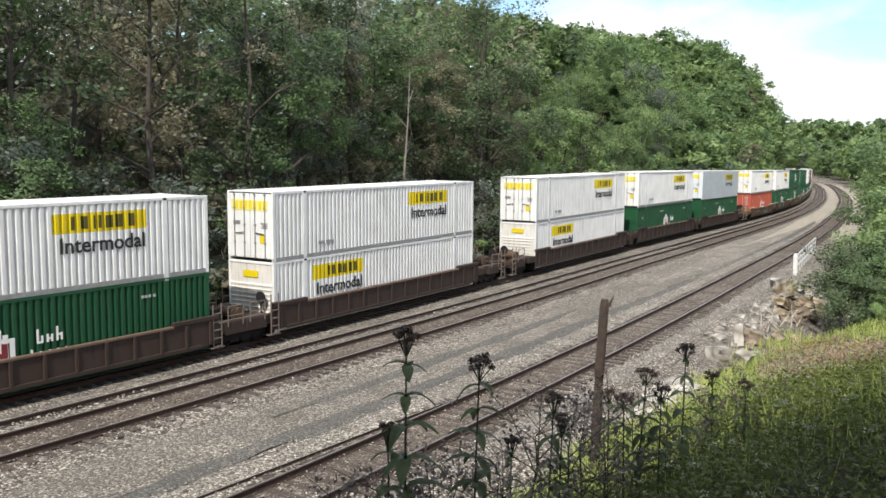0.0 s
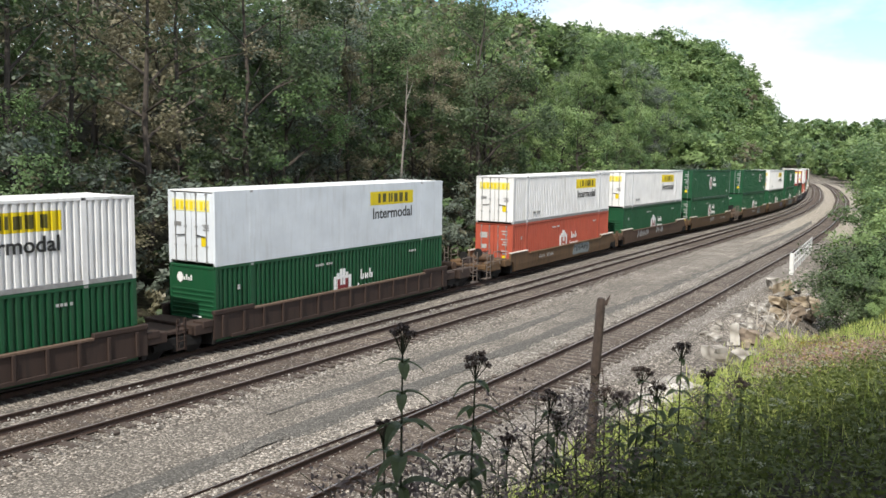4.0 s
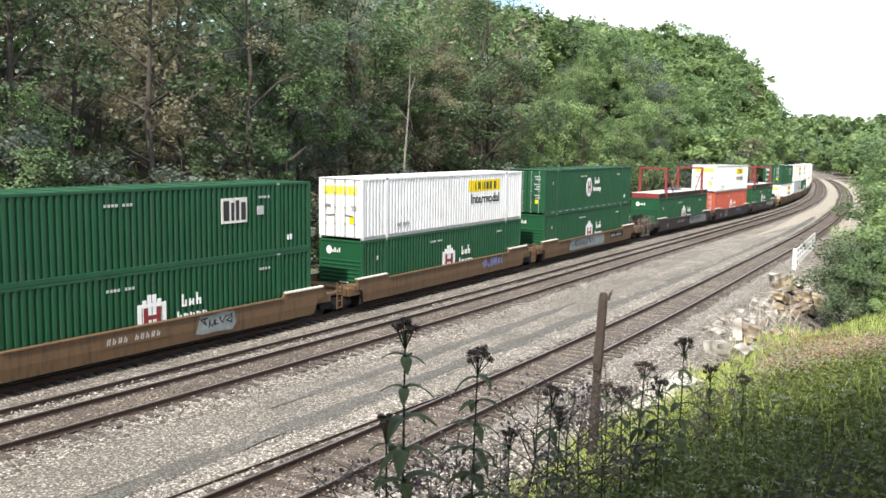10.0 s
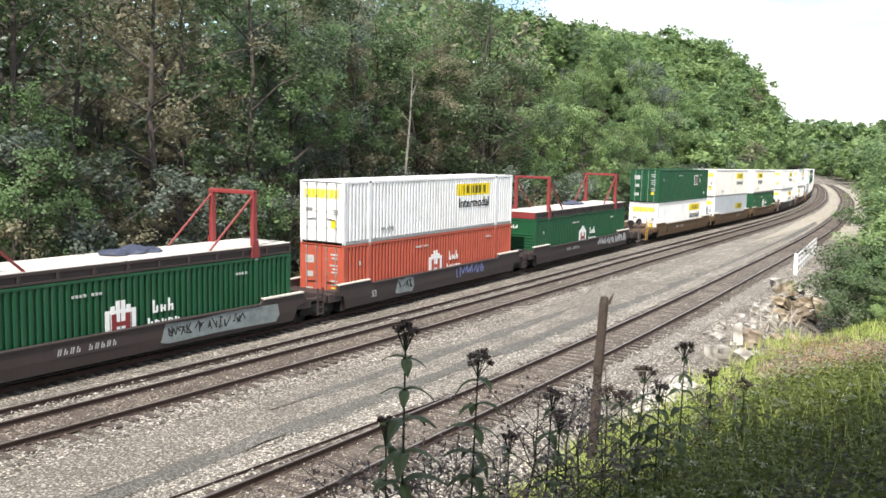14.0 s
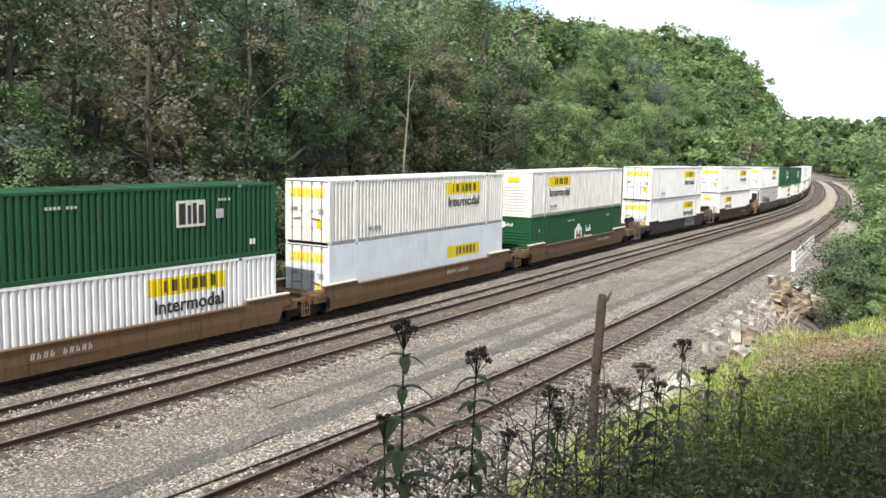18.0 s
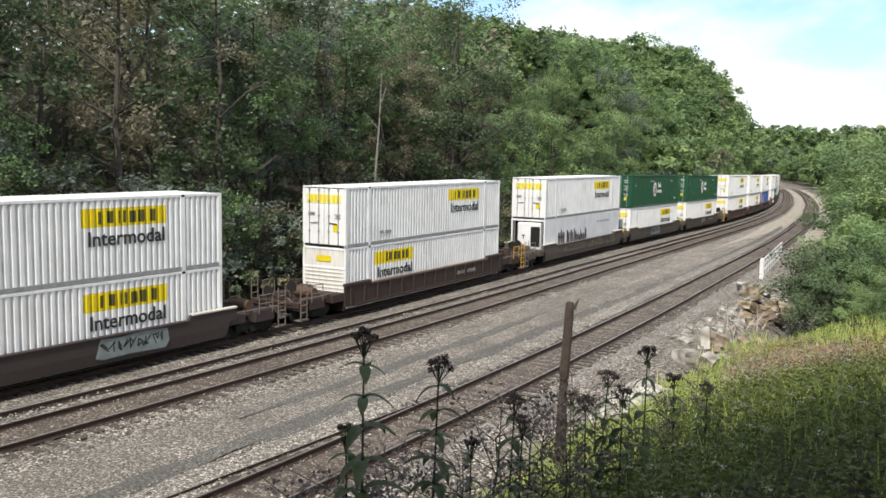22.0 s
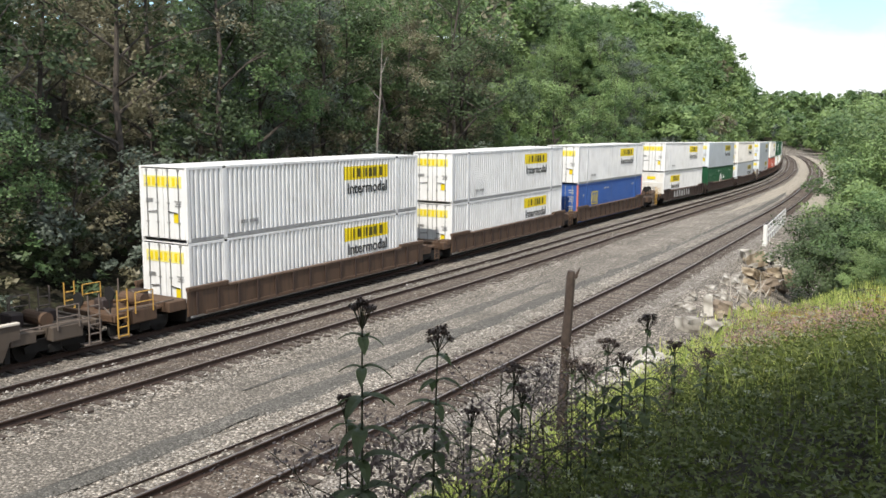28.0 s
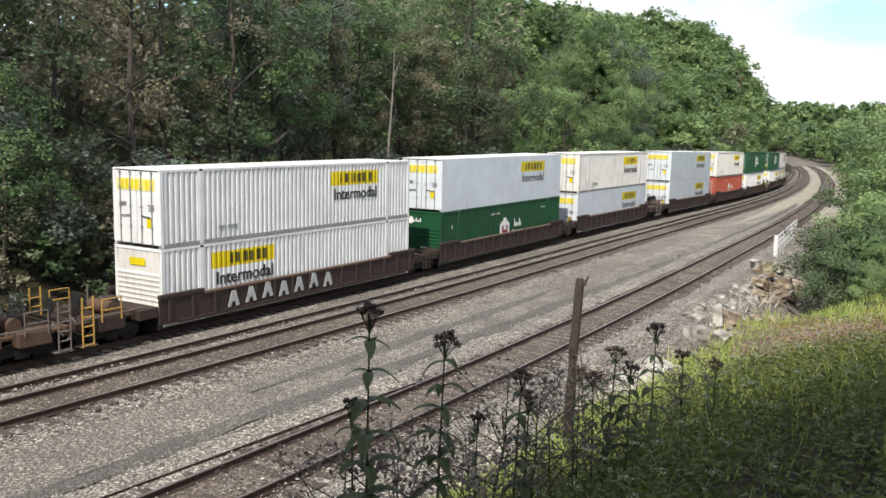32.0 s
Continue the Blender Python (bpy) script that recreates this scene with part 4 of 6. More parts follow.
BUSH = [
    grow("bush", "bright green leafy bush on the grassy bank", 3.6, 1.9, 0.05, LEAF_BRIGHT, None, BARK, 76, 31, limbs=10, per=84, size=0.16, category="bush", group="bushes of the bank"),
    grow("bush", "mid green leafy bush on the grassy bank", 4.2, 2.0, 0.05, LEAF_MID, None, BARK, 80, 32, limbs=10, per=84, size=0.17, category="bush", group="bushes of the bank"),
    grow("bush", "dark green bush beside the bridge", 3.4, 1.8, 0.05, LEAF_DARK, None, BARK, 56, 33, limbs=10, per=60, size=0.16, category="bush", group="bushes of the bank"),
]


def put_bush(i, x, y, k, turn):
    m = Matrix.LocRotScale((x, y, ground_at(x, y) - 0.15), Euler((0, 0, turn)), (k, k, k))
    if BUSH[i].name in used:
        copy_thing(BUSH[i], m).matrix_basis = m
    else:
        used.add(BUSH[i].name)
        BUSH[i].matrix_basis = m


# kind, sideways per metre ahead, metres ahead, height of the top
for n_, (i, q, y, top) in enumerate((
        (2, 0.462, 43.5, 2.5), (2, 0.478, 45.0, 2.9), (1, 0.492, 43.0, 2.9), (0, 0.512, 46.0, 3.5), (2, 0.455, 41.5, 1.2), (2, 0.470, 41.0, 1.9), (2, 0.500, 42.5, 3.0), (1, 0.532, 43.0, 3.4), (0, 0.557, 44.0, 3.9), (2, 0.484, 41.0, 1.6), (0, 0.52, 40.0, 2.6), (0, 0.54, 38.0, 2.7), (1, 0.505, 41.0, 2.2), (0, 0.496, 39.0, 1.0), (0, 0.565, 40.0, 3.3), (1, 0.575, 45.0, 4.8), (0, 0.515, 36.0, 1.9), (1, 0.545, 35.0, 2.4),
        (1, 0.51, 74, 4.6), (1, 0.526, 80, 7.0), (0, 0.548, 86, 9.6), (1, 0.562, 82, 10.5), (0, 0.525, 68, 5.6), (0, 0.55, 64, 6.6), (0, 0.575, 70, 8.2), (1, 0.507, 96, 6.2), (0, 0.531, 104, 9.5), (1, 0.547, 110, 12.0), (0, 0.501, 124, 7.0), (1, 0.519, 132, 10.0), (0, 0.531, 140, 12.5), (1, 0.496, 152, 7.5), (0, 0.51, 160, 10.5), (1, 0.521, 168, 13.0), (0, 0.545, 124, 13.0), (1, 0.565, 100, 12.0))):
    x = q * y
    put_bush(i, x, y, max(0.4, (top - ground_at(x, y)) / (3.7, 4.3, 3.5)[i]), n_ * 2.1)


def strewn(n, x0, x1, y0, y1, keep):
    x, y = rng.uniform(x0, x1, n), rng.uniform(y0, y1, n)
    s, d = line_coords(x, y)
    ok = keep(x, y, s, d)
    return x[ok], y[ok], ground_z(x[ok], y[ok], s[ok], d[ok]), s[ok], d[ok]


def blades(x, y, z, h, w, lean):
    n = len(x)
    a = rng.uniform(0, math.tau, n)
    b = rng.uniform(0, math.tau, n)
    u = np.stack([np.cos(a), np.sin(a), np.zeros(n)], 1) * (w / 2)[:, None]
    base = np.stack([x, y, z - 0.03], 1)
    tip = base + np.stack([np.cos(b) * lean * h, np.sin(b) * lean * h, h], 1)
    return np.stack([base - u, base + u, tip + 0.15 * u, tip - 0.15 * u], 1).reshape(-1, 3), np.arange(4 * n).reshape(-1, 4)


def view_wedge(x, y):
    return (x > -0.58 * y - 1) & (x < 0.58 * y + 1.5)


edge_noise = lambda x, y: 0.9 * np.sin(x * 1.3 + y * 0.7) * 0.5 + rng.uniform(-0.5, 0.5, len(x))
# bright blades thin out nearby, where the darker herbs carry the bank's shade
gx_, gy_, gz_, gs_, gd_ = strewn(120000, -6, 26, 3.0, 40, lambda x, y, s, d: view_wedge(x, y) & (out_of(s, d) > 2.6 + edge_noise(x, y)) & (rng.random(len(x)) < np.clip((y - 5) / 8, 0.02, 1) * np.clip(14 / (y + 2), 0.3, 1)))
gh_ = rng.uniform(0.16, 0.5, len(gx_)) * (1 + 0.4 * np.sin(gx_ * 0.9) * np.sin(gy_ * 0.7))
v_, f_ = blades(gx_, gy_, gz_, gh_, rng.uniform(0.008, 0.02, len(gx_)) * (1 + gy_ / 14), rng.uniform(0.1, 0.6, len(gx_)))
tagged(part("bank_grass", new_mesh("bank_grass", v_, f_), GRASS_LIT), "tall yellow-green grass on the bank, sunlight lifted into its tones", "grass", kind="stuff")

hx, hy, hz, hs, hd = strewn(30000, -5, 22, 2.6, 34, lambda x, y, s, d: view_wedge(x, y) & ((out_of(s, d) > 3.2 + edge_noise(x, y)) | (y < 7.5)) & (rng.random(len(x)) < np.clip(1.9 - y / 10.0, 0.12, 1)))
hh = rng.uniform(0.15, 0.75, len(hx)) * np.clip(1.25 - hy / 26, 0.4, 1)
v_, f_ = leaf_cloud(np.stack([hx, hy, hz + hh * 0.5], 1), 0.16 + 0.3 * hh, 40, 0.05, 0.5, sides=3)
tagged(part("bank_herbs", new_mesh("bank_herbs", v_, f_), HERBS_SHADED), "dense dark green leafy herbs on the bank, darkened for shade", "herbs", kind="stuff")
hx, hy, hz, hs, hd = strewn(26000, 3.0, 17, 8.5, 28, lambda x, y, s, d: (x > 0.36 * y) & view_wedge(x, y) & (out_of(s, d) > 3.4) & (np.sin(x * 1.1 + 1.0) + np.sin(y * 0.8 + x * 0.5) > 0.2) & (rng.random(len(x)) < 0.36))
hh = rng.uniform(0.35, 0.8, len(hx))
v_, f_ = leaf_cloud(np.stack([hx, hy, hz + hh * 0.75], 1), 0.10 + 0.12 * hh, 12, 0.05, 0.5)
tagged(part("seed_heads", new_mesh("seed_heads", v_, f_), SEED), "dry pinkish-brown seed heads above the grass", "herbs", kind="stuff")
hx, hy, hz, hs, hd = strewn(2600, 4, 18, 11, 32, lambda x, y, s, d: (x > 0.41 * y) & (np.sin(x * 0.9) + np.sin(y * 0.7 + 2.0) > 0.5) & view_wedge(x, y) & (out_of(s, d) > 3.0))
hh = rng.uniform(0.4, 0.9, len(hx))
v_, f_ = leaf_cloud(np.stack([hx, hy, hz + hh], 1), 0.12 + 0.1 * hh, 12, 0.06, 0.6)
tagged(part("yellow_flowers", new_mesh("yellow_flowers", v_, f_), GOLD), "faded yellow flower heads above the grass", "flowers", kind="stuff")

hx, hy, hz, hs, hd = strewn(900, -1, 12, 4.5, 14, lambda x, y, s, d: view_wedge(x, y) & (x > 0.12 * y) & (out_of(s, d) > 3.6))
hh = rng.uniform(0.45, 0.8, len(hx)) * np.clip(1.25 - hy / 26, 0.4, 1)
v_, f_ = leaf_cloud(np.stack([hx, hy, hz + hh + 0.05], 1), np.full(len(hx), 0.045), 14, 0.02, 0.8, squash=0.3)
tagged(part("pale_flowers", new_mesh("pale_flowers", v_, f_), PALE_FLOWER), "small pale green-white flower heads among the herbs", "flowers", kind="stuff")

# tall weeds in front of the line
leaf_mesh = bpy.data.meshes.new("leaf")
_v, _f = [], []
for i in range(7):
    u = i / 6
    w = 0.5 * math.sin(math.pi * min(1, u * 0.9 + 0.08)) ** 0.8 * 0.40
    z = 0.34 * u - 0.72 * u * u
    _v += [(u * 0.9, -w, z + 0.05), (u * 0.9, 0, z), (u * 0.9, w, z + 0.05)]
for i in range(6):
    for k in (0, 1):
        a = 3 * i + k
        _f.append((a, a + 1, a + 4, a + 3))
leaf_mesh.from_pydata(_v, [], _f)
leaf_mesh.materials.append(WEED_LEAF)


def weed(height, tiers, seed, head=0.16, leaf=0.2, label="tall dark weed with drooping leaves and a dry flower head"):
    rnd = random.Random(seed)
    t = thing("weed", label, "weed", "tall weeds on the bank")
    bend_ = [rnd.uniform(-0.05, 0.05) for _ in range(5)]
    pts = [Vector((bend_[0] * k * height / 5, bend_[1] * k * height / 7, height * k / 6)) for k in range(7)]
    bm = bmesh.new()
    branch(bm, pts, [0.011 - 0.0010 * k for k in range(7)], 5)
    part("stem", bm, STALK, t)
    for k in range(tiers):
        f = 0.26 + 0.68 * k / max(1, tiers - 1)
        i = min(int(f * 6), 5)
        p = pts[i].lerp(pts[i + 1], f * 6 - i)
        n = rnd.choice((3, 4, 4))
        a0 = rnd.uniform(0, 6.28)
        for q in range(n):
            ls = leaf * rnd.uniform(0.75, 1.2) * (1.2 - 0.6 * k / tiers)
            m = Matrix.Translation(p) @ Matrix.Rotation(a0 + q * math.tau / n + rnd.uniform(-0.3, 0.3), 4, "Z") @ Matrix.Rotation(rnd.uniform(-0.35, 0.35), 4, "Y") @ Matrix.Diagonal((ls, ls * rnd.uniform(0.8, 1.1), ls * rnd.uniform(0.7, 1.2), 1))
            part("leaf", leaf_mesh, None, t, m=m)
    top = pts[-1]
    cen = []
    for q in range(11):
        a = q * 2.4
        r = head * math.sqrt((q + 0.5) / 11)
        c = top + Vector((math.cos(a) * r, math.sin(a) * r, 0.05 - 0.5 * r * r / head + rnd.uniform(-0.02, 0.03)))
        part("flower_stalk", rods([(top - Vector((0, 0, 0.10)), c)], 0.003, 4), STALK, t)
        cen.append(tuple(c))
    v, f = leaf_cloud(cen, np.full(len(cen), head * 0.34), 46, 0.016 + head * 0.07, 0.7)
    part("flower_head", new_mesh("flower_head", v, f), DRY_HEAD, t, "dry purple-brown flower head")
    return t


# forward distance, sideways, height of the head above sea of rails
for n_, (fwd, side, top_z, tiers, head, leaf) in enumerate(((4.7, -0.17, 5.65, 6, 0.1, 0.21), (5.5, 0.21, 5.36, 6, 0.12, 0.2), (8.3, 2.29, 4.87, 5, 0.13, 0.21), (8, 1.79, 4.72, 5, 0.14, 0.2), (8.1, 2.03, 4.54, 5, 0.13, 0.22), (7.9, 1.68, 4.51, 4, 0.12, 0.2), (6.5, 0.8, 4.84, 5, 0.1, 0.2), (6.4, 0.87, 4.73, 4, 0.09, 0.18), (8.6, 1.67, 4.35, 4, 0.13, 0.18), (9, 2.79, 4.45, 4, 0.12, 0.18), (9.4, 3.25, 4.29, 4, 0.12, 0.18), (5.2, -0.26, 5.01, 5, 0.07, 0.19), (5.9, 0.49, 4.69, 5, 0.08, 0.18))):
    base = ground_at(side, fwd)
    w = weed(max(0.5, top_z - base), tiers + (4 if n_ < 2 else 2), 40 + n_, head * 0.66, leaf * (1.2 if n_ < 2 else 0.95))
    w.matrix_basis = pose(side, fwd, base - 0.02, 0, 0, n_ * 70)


def twig_bush(h, seed):
    return grow("twig_bush", "thin purplish dry stems with small leaves", h, 0.40 * h, 0.25, TWIG, None, STALK, 30, seed, limbs=12, per=26, size=0.034, lean=0.04, category="bush", group="dry stems on the bank")


TWIGS = [twig_bush(1.25, 51), twig_bush(1.0, 52)]
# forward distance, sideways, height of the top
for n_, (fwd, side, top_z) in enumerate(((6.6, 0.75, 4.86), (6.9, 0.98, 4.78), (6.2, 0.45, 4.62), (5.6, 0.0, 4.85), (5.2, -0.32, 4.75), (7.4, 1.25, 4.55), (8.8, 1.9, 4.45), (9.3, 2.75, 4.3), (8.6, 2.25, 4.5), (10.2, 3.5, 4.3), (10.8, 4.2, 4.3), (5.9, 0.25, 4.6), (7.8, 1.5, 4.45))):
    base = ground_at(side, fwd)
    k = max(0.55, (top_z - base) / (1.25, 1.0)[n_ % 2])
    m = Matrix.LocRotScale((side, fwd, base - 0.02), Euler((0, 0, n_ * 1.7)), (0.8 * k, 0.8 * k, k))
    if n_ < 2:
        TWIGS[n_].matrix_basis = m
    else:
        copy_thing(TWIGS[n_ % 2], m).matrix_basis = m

# ---- the train ----
SPEED = 16.596
_ts = np.arange(0, 40.01, 0.1)
_way = np.concatenate([[0], np.cumsum(np.interp(_ts[:-1] + 0.05, [0, 5, 9, 40], [16.596, 16.596, 16.13, 16.13]) * 0.1)])


def travel(t):
    """Metres that the train has rolled since the start; it slows a little after five seconds."""
    return float(np.interp(t, _ts, _way)) if t >= 0 else SPEED * t


LONG, WIDE, TALL = 16.154, 2.59, 2.90
PITCH = 0.262
RIB = 0.08


def rib_y(x):
    """Depth of the corrugated wall at x, 0 at the crest."""
    p = (x / PITCH) % 1.0
    return RIB * float(np.interp(p, [0, 0.42, 0.55, 0.87, 1.0], [0, 0, 1, 1, 0]))


def rib_xs(x0, x1):
    xs = [x0]
    k = math.floor(x0 / PITCH) - 1
    while k * PITCH < x1 + PITCH:
        for p in (0, 0.42, 0.55, 0.87):
            x = (k + p) * PITCH
            if x0 + 1e-3 < x < x1 - 1e-3:
                xs.append(x)
        k += 1
    return xs + [x1]


def ribbed(bm, x0, x1, z0, z1, y, sign, lift=0.0):
    """A corrugated sheet in the x, z plane; sign -1 faces -y."""
    last = None
    for x in rib_xs(x0, x1):
        yy = sign * (abs(y) - rib_y(x) + lift)
        v = (bm.verts.new((x, yy, z0)), bm.verts.new((x, yy, z1)))
        if last:
            bm.faces.new((last[0], v[0], v[1], last[1]) if sign < 0 else (v[0], last[0], last[1], v[1]))
        last = v
    return bm


def pieces(name, rows, material, parent, bevel=0.0, label=""):
    for r in rows:
        part(name, boxes([r], bevel), material, parent, label)


def marks_row(name, rows, material, parent, label=""):
    """Small flat marks of one sign, as one mesh."""
    return tagged(part(name, boxes(rows), material, parent, label), label, kind="stuff")


def slanted(x, z, n, w, h, gap, y, skip=()):
    """A row of n leaning strokes, like stencilled characters, on the plane y."""
    bm = bmesh.new()
    for i in range(n):
        if i in skip:
            continue
        a = x + i * (w + gap)
        for u0, u1, v1 in ((0.0, 0.30, 1.0), (0.52, 0.86, 1.0 - 0.35 * (i % 2))):
            bm.faces.new([bm.verts.new((a + w * u + 0.22 * h * v, y, z + h * v)) for u, v in ((u0, 0), (u1, 0), (u1, v1), (u0, v1))])
    return bm


def flat_or_ribbed(rib, x0, x1, z0, z1, lift=0.004):
    bm = bmesh.new()
    if rib:
        return ribbed(bm, x0, x1, z0, z1, WIDE / 2 - 0.012, -1, lift)
    return box(bm, x0, x1, -WIDE / 2 - lift, -WIDE / 2 + 0.01, z0, z1)


def container(kind, main, rib=True, ends="door", label=""):
    """A 16 m domestic container: walls, roof, rails, posts, end and signs. Its front end is at -x, the near side at -y."""
    H2, W2 = LONG / 2, WIDE / 2
    c = thing("shipping_container", label, "shipping container", "stacked containers on the train")
    bm = bmesh.new()
    for sgn in (-1, 1):
        if rib:
            ribbed(bm, -H2 + 0.16, H2 - 0.16, 0.17, TALL - 0.10, W2 - 0.012, sgn)
        else:
            box(bm, -H2 + 0.16, H2 - 0.16, min(sgn * (W2 - 0.03), sgn * W2), max(sgn * (W2 - 0.03), sgn * W2), 0.17, TALL - 0.10)
    part("side_wall", bm, main, c)
    roof_m = WHITE if main in (WHITE, CREAM, PALE, CLEAN) else main
    bm = boxes([(-H2 + 0.02, H2 - 0.02, -W2 + 0.03, W2 - 0.03, TALL - 0.05, TALL - 0.012)], 0.006)
    for i in range(13):
        x = -H2 + 0.9 + i * 1.2
        box(bm, x, x + 0.12, -W2 + 0.12, W2 - 0.12, TALL - 0.014, TALL + 0.004)
    part("roof", bm, roof_m, c)
    for sgn in (-1, 1):
        y0, y1 = sorted((sgn * W2, sgn * (W2 - 0.07)))
        part("top_rail", boxes([(-H2, H2, y0, y1, TALL - 0.11, TALL)], 0.01), main, c)
        part("bottom_rail", boxes([(-H2, H2, y0, y1, 0.0, 0.175)], 0.012), STEEL if main in (WHITE, CREAM, CLEAN) else main, c)
    for x in (-H2, H2 - 0.17):
        for sgn in (-1, 1):
            y0, y1 = sorted((sgn * W2, sgn * (W2 - 0.10)))
            part("corner_post", boxes([(x, x + 0.17, y0 - 0.002, y1 + 0.002, 0, TALL)], 0.015), SALMON if kind == "blue" else main, c)
    for x in (-6.1, 6.1):       # lifting posts at the 12 m points
        for sgn in (-1, 1):
            y0, y1 = sorted((sgn * (W2 + 0.004), sgn * (W2 - 0.08)))
            p = part("lifting_post", boxes([(x - 0.11, x + 0.11, y0, y1, 0, TALL)], 0.012), main, c)
            part("corner_casting", boxes([(x - 0.10, x + 0.10, y0 - 0.003, y1, zz, zz + 0.12) for zz in (TALL - 0.12,)], 0.02), GRIME_SHADE if main in (WHITE, CREAM) else STEEL, p)
    part("rear_wall", boxes([(H2 - 0.05, H2 - 0.01, -W2 + 0.09, W2 - 0.09, 0.05, TALL - 0.05)]), main, c)
    part("floor_frame", boxes([(-H2 + 0.1, H2 - 0.1, -W2 + 0.08, W2 - 0.08, 0.06, 0.16)]), GRIME_SHADE, c)
    e = -H2
    if ends == "door":
        for sgn in (-1, 1):
            y0, y1 = sorted((sgn * 0.012, sgn * (W2 - 0.1)))
            d = part("door", boxes([(e + 0.01, e + 0.06, y0, y1, 0.12, TALL - 0.1)], 0.012), main, c)
            for yy in (0.30, 0.86):
                bm = rods([((e - 0.02, sgn * yy, 0.10), (e - 0.02, sgn * yy, TALL - 0.09))], 0.022)
                for zz in (0.14, 0.75, 1.5, 2.2, TALL - 0.14):
                    box(bm, e - 0.045, e + 0.012, sgn * yy - 0.05, sgn * yy + 0.05, zz - 0.03, zz + 0.03)
                part("lock_rod", bm, STEEL, d)
            part("door_handle", rods([((e - 0.04, sgn * 0.32, 1.18), (e - 0.04, sgn * 0.80, 1.13))], 0.018), GRIME_SHADE, d)
    elif ends == "nose":
        bm = boxes([(e + 0.02, e + 0.07, -W2 + 0.1, W2 - 0.1, 0.1, TALL - 0.1)])
        w_ = part("front_wall", bm, NOSE if main is WHITE else main, c)
        pieces("rib", [(e - 0.012, e + 0.03, -W2 + 0.16, W2 - 0.16, 0.16 + i * 0.19, 0.245 + i * 0.19) for i in range(9)], NOSE if main is WHITE else main, w_, 0.02)
        pieces("front_frame", [(e - 0.01, e + 0.05, -W2 + 0.1, W2 - 0.1, z, z + 0.1) for z in (0.0, 1.86, TALL - 0.12)], main, c, 0.015)
    elif ends == "reefer":
        # the recess's shade is put into the wall colour
        part("front_wall", boxes([(e + 0.36, e + 0.42, -W2 + 0.1, W2 - 0.1, 0.1, TALL - 0.1)]), GRIME_SHADE, c, "wall behind the unit, recess shade put into its black")
        pieces("front_frame", [(e, e + 0.12, -W2 + 0.1, W2 - 0.1, z, z + 0.14) for z in (0.0, TALL - 0.14)], main, c, 0.015)
        unit = part("cooling_unit", boxes([(e - 0.05, e + 0.36, -0.98, 0.80, 0.75, TALL - 0.22)], 0.09), main, c, "rounded white refrigeration unit")
        part("tray", boxes([(e - 0.08, e + 0.30, -1.02, 0.86, 0.22, 0.66)], 0.07), main, unit)
        part("grille", boxes([(e - 0.085, e - 0.03, -0.94, -0.26, 1.0, 2.4)], 0.06), BLACK, unit, "black grille")
        marks_row("slat", [(e - 0.10, e - 0.08, -0.88, -0.32, z, z + 0.03) for z in np.arange(1.12, 2.3, 0.13)], GRIME_SHADE, unit)
        part("badge", boxes([(e - 0.062, e - 0.04, 0.18, 0.42, 1.72, 1.80), (e - 0.062, e - 0.04, 0.27, 0.33, 1.5, 1.72)]), BLACK, unit)
        pieces("brace", [(e + 0.02, e + 0.08, y, y + 0.05, 0.14, TALL - 0.14) for y in (-1.12, 1.0)], STEEL, c)
    # signs
    advert = kind in ("intermodal_rear", "intermodal_front", "yellow_only")
    if advert:
        x, w = {"intermodal_rear": (1.75, 3.55), "intermodal_front": (-5.55, 3.5), "yellow_only": (1.9, 3.4)}[kind]
        z = TALL - 1.02 if kind != "yellow_only" else 1.35
        s = part("sign", flat_or_ribbed(rib, x, x + w, z, z + 0.64), YELLOW, c, "yellow advertising panel")
        u = x + 0.58 if kind == "intermodal_rear" else x + 0.9
        k = (x + w - 0.3 - u) / 6.4
        for a, b, z0, z1 in ((0.1, 0.55, 0.10, 0.54), (0.95, 1.6, 0.12, 0.54), (2.1, 2.42, 0.10, 0.54), (2.56, 2.88, 0.12, 0.54), (3.2, 3.9, 0.10, 0.52), (4.25, 4.95, 0.10, 0.54), (5.4, 5.95, 0.10, 0.54)):
            part("sign_bar", flat_or_ribbed(rib, u + a * k, u + b * k, z + z0, z + z1, 0.008), OLIVE, s)
        if kind != "yellow_only":
            me = lettering("Intermodal", 0.72)
            xs_ = [v.co.x for v in me.vertices]
            k = (w - 0.3) / (max(xs_) - min(xs_))
            me.transform(Matrix.Diagonal((k, 1, 1.0, 1)))
            part("lettering", me, BLACK, c, "black word on the white wall", pose(x + 0.16, -W2 - 0.003, z - 0.64))
    if advert and ends == "door":
        s = part("sign", boxes([(e - 0.006, e + 0.012, 0.06 - W2 + 0.22, W2 - 0.26, TALL - 0.80, TALL - 0.36)]), PALE_YELLOW, c, "pale yellow strip on the doors")
        marks_row("sign_bar", [(e - 0.010, e, y, y + 0.16, TALL - 0.74, TALL - 0.42) for y in (-0.92, -0.68, -0.38, -0.12, 0.14, 0.40, 0.66)], YELLOW, s)
        part("sign", boxes([(e - 0.006, e + 0.012, -0.82, -0.56, 0.75, 1.12)]), YELLOW, c, "small yellow notice")
        marks_row("notice", [(e - 0.006, e + 0.012, 0.55, 0.95, 1.50, 1.66), (e - 0.006, e + 0.012, -0.98, -0.62, 1.55, 1.60), (e - 0.006, e + 0.012, -0.98, -0.70, 1.46, 1.51), (e - 0.006, e + 0.012, -0.98, -0.66, 1.37, 1.42)], STEEL, c)
    elif advert and ends == "nose":
        part("sign", boxes([(e - 0.02, e - 0.008, -0.42, 0.42, TALL - 0.68, TALL - 0.40)]), YELLOW, c, "small yellow sign on the front")
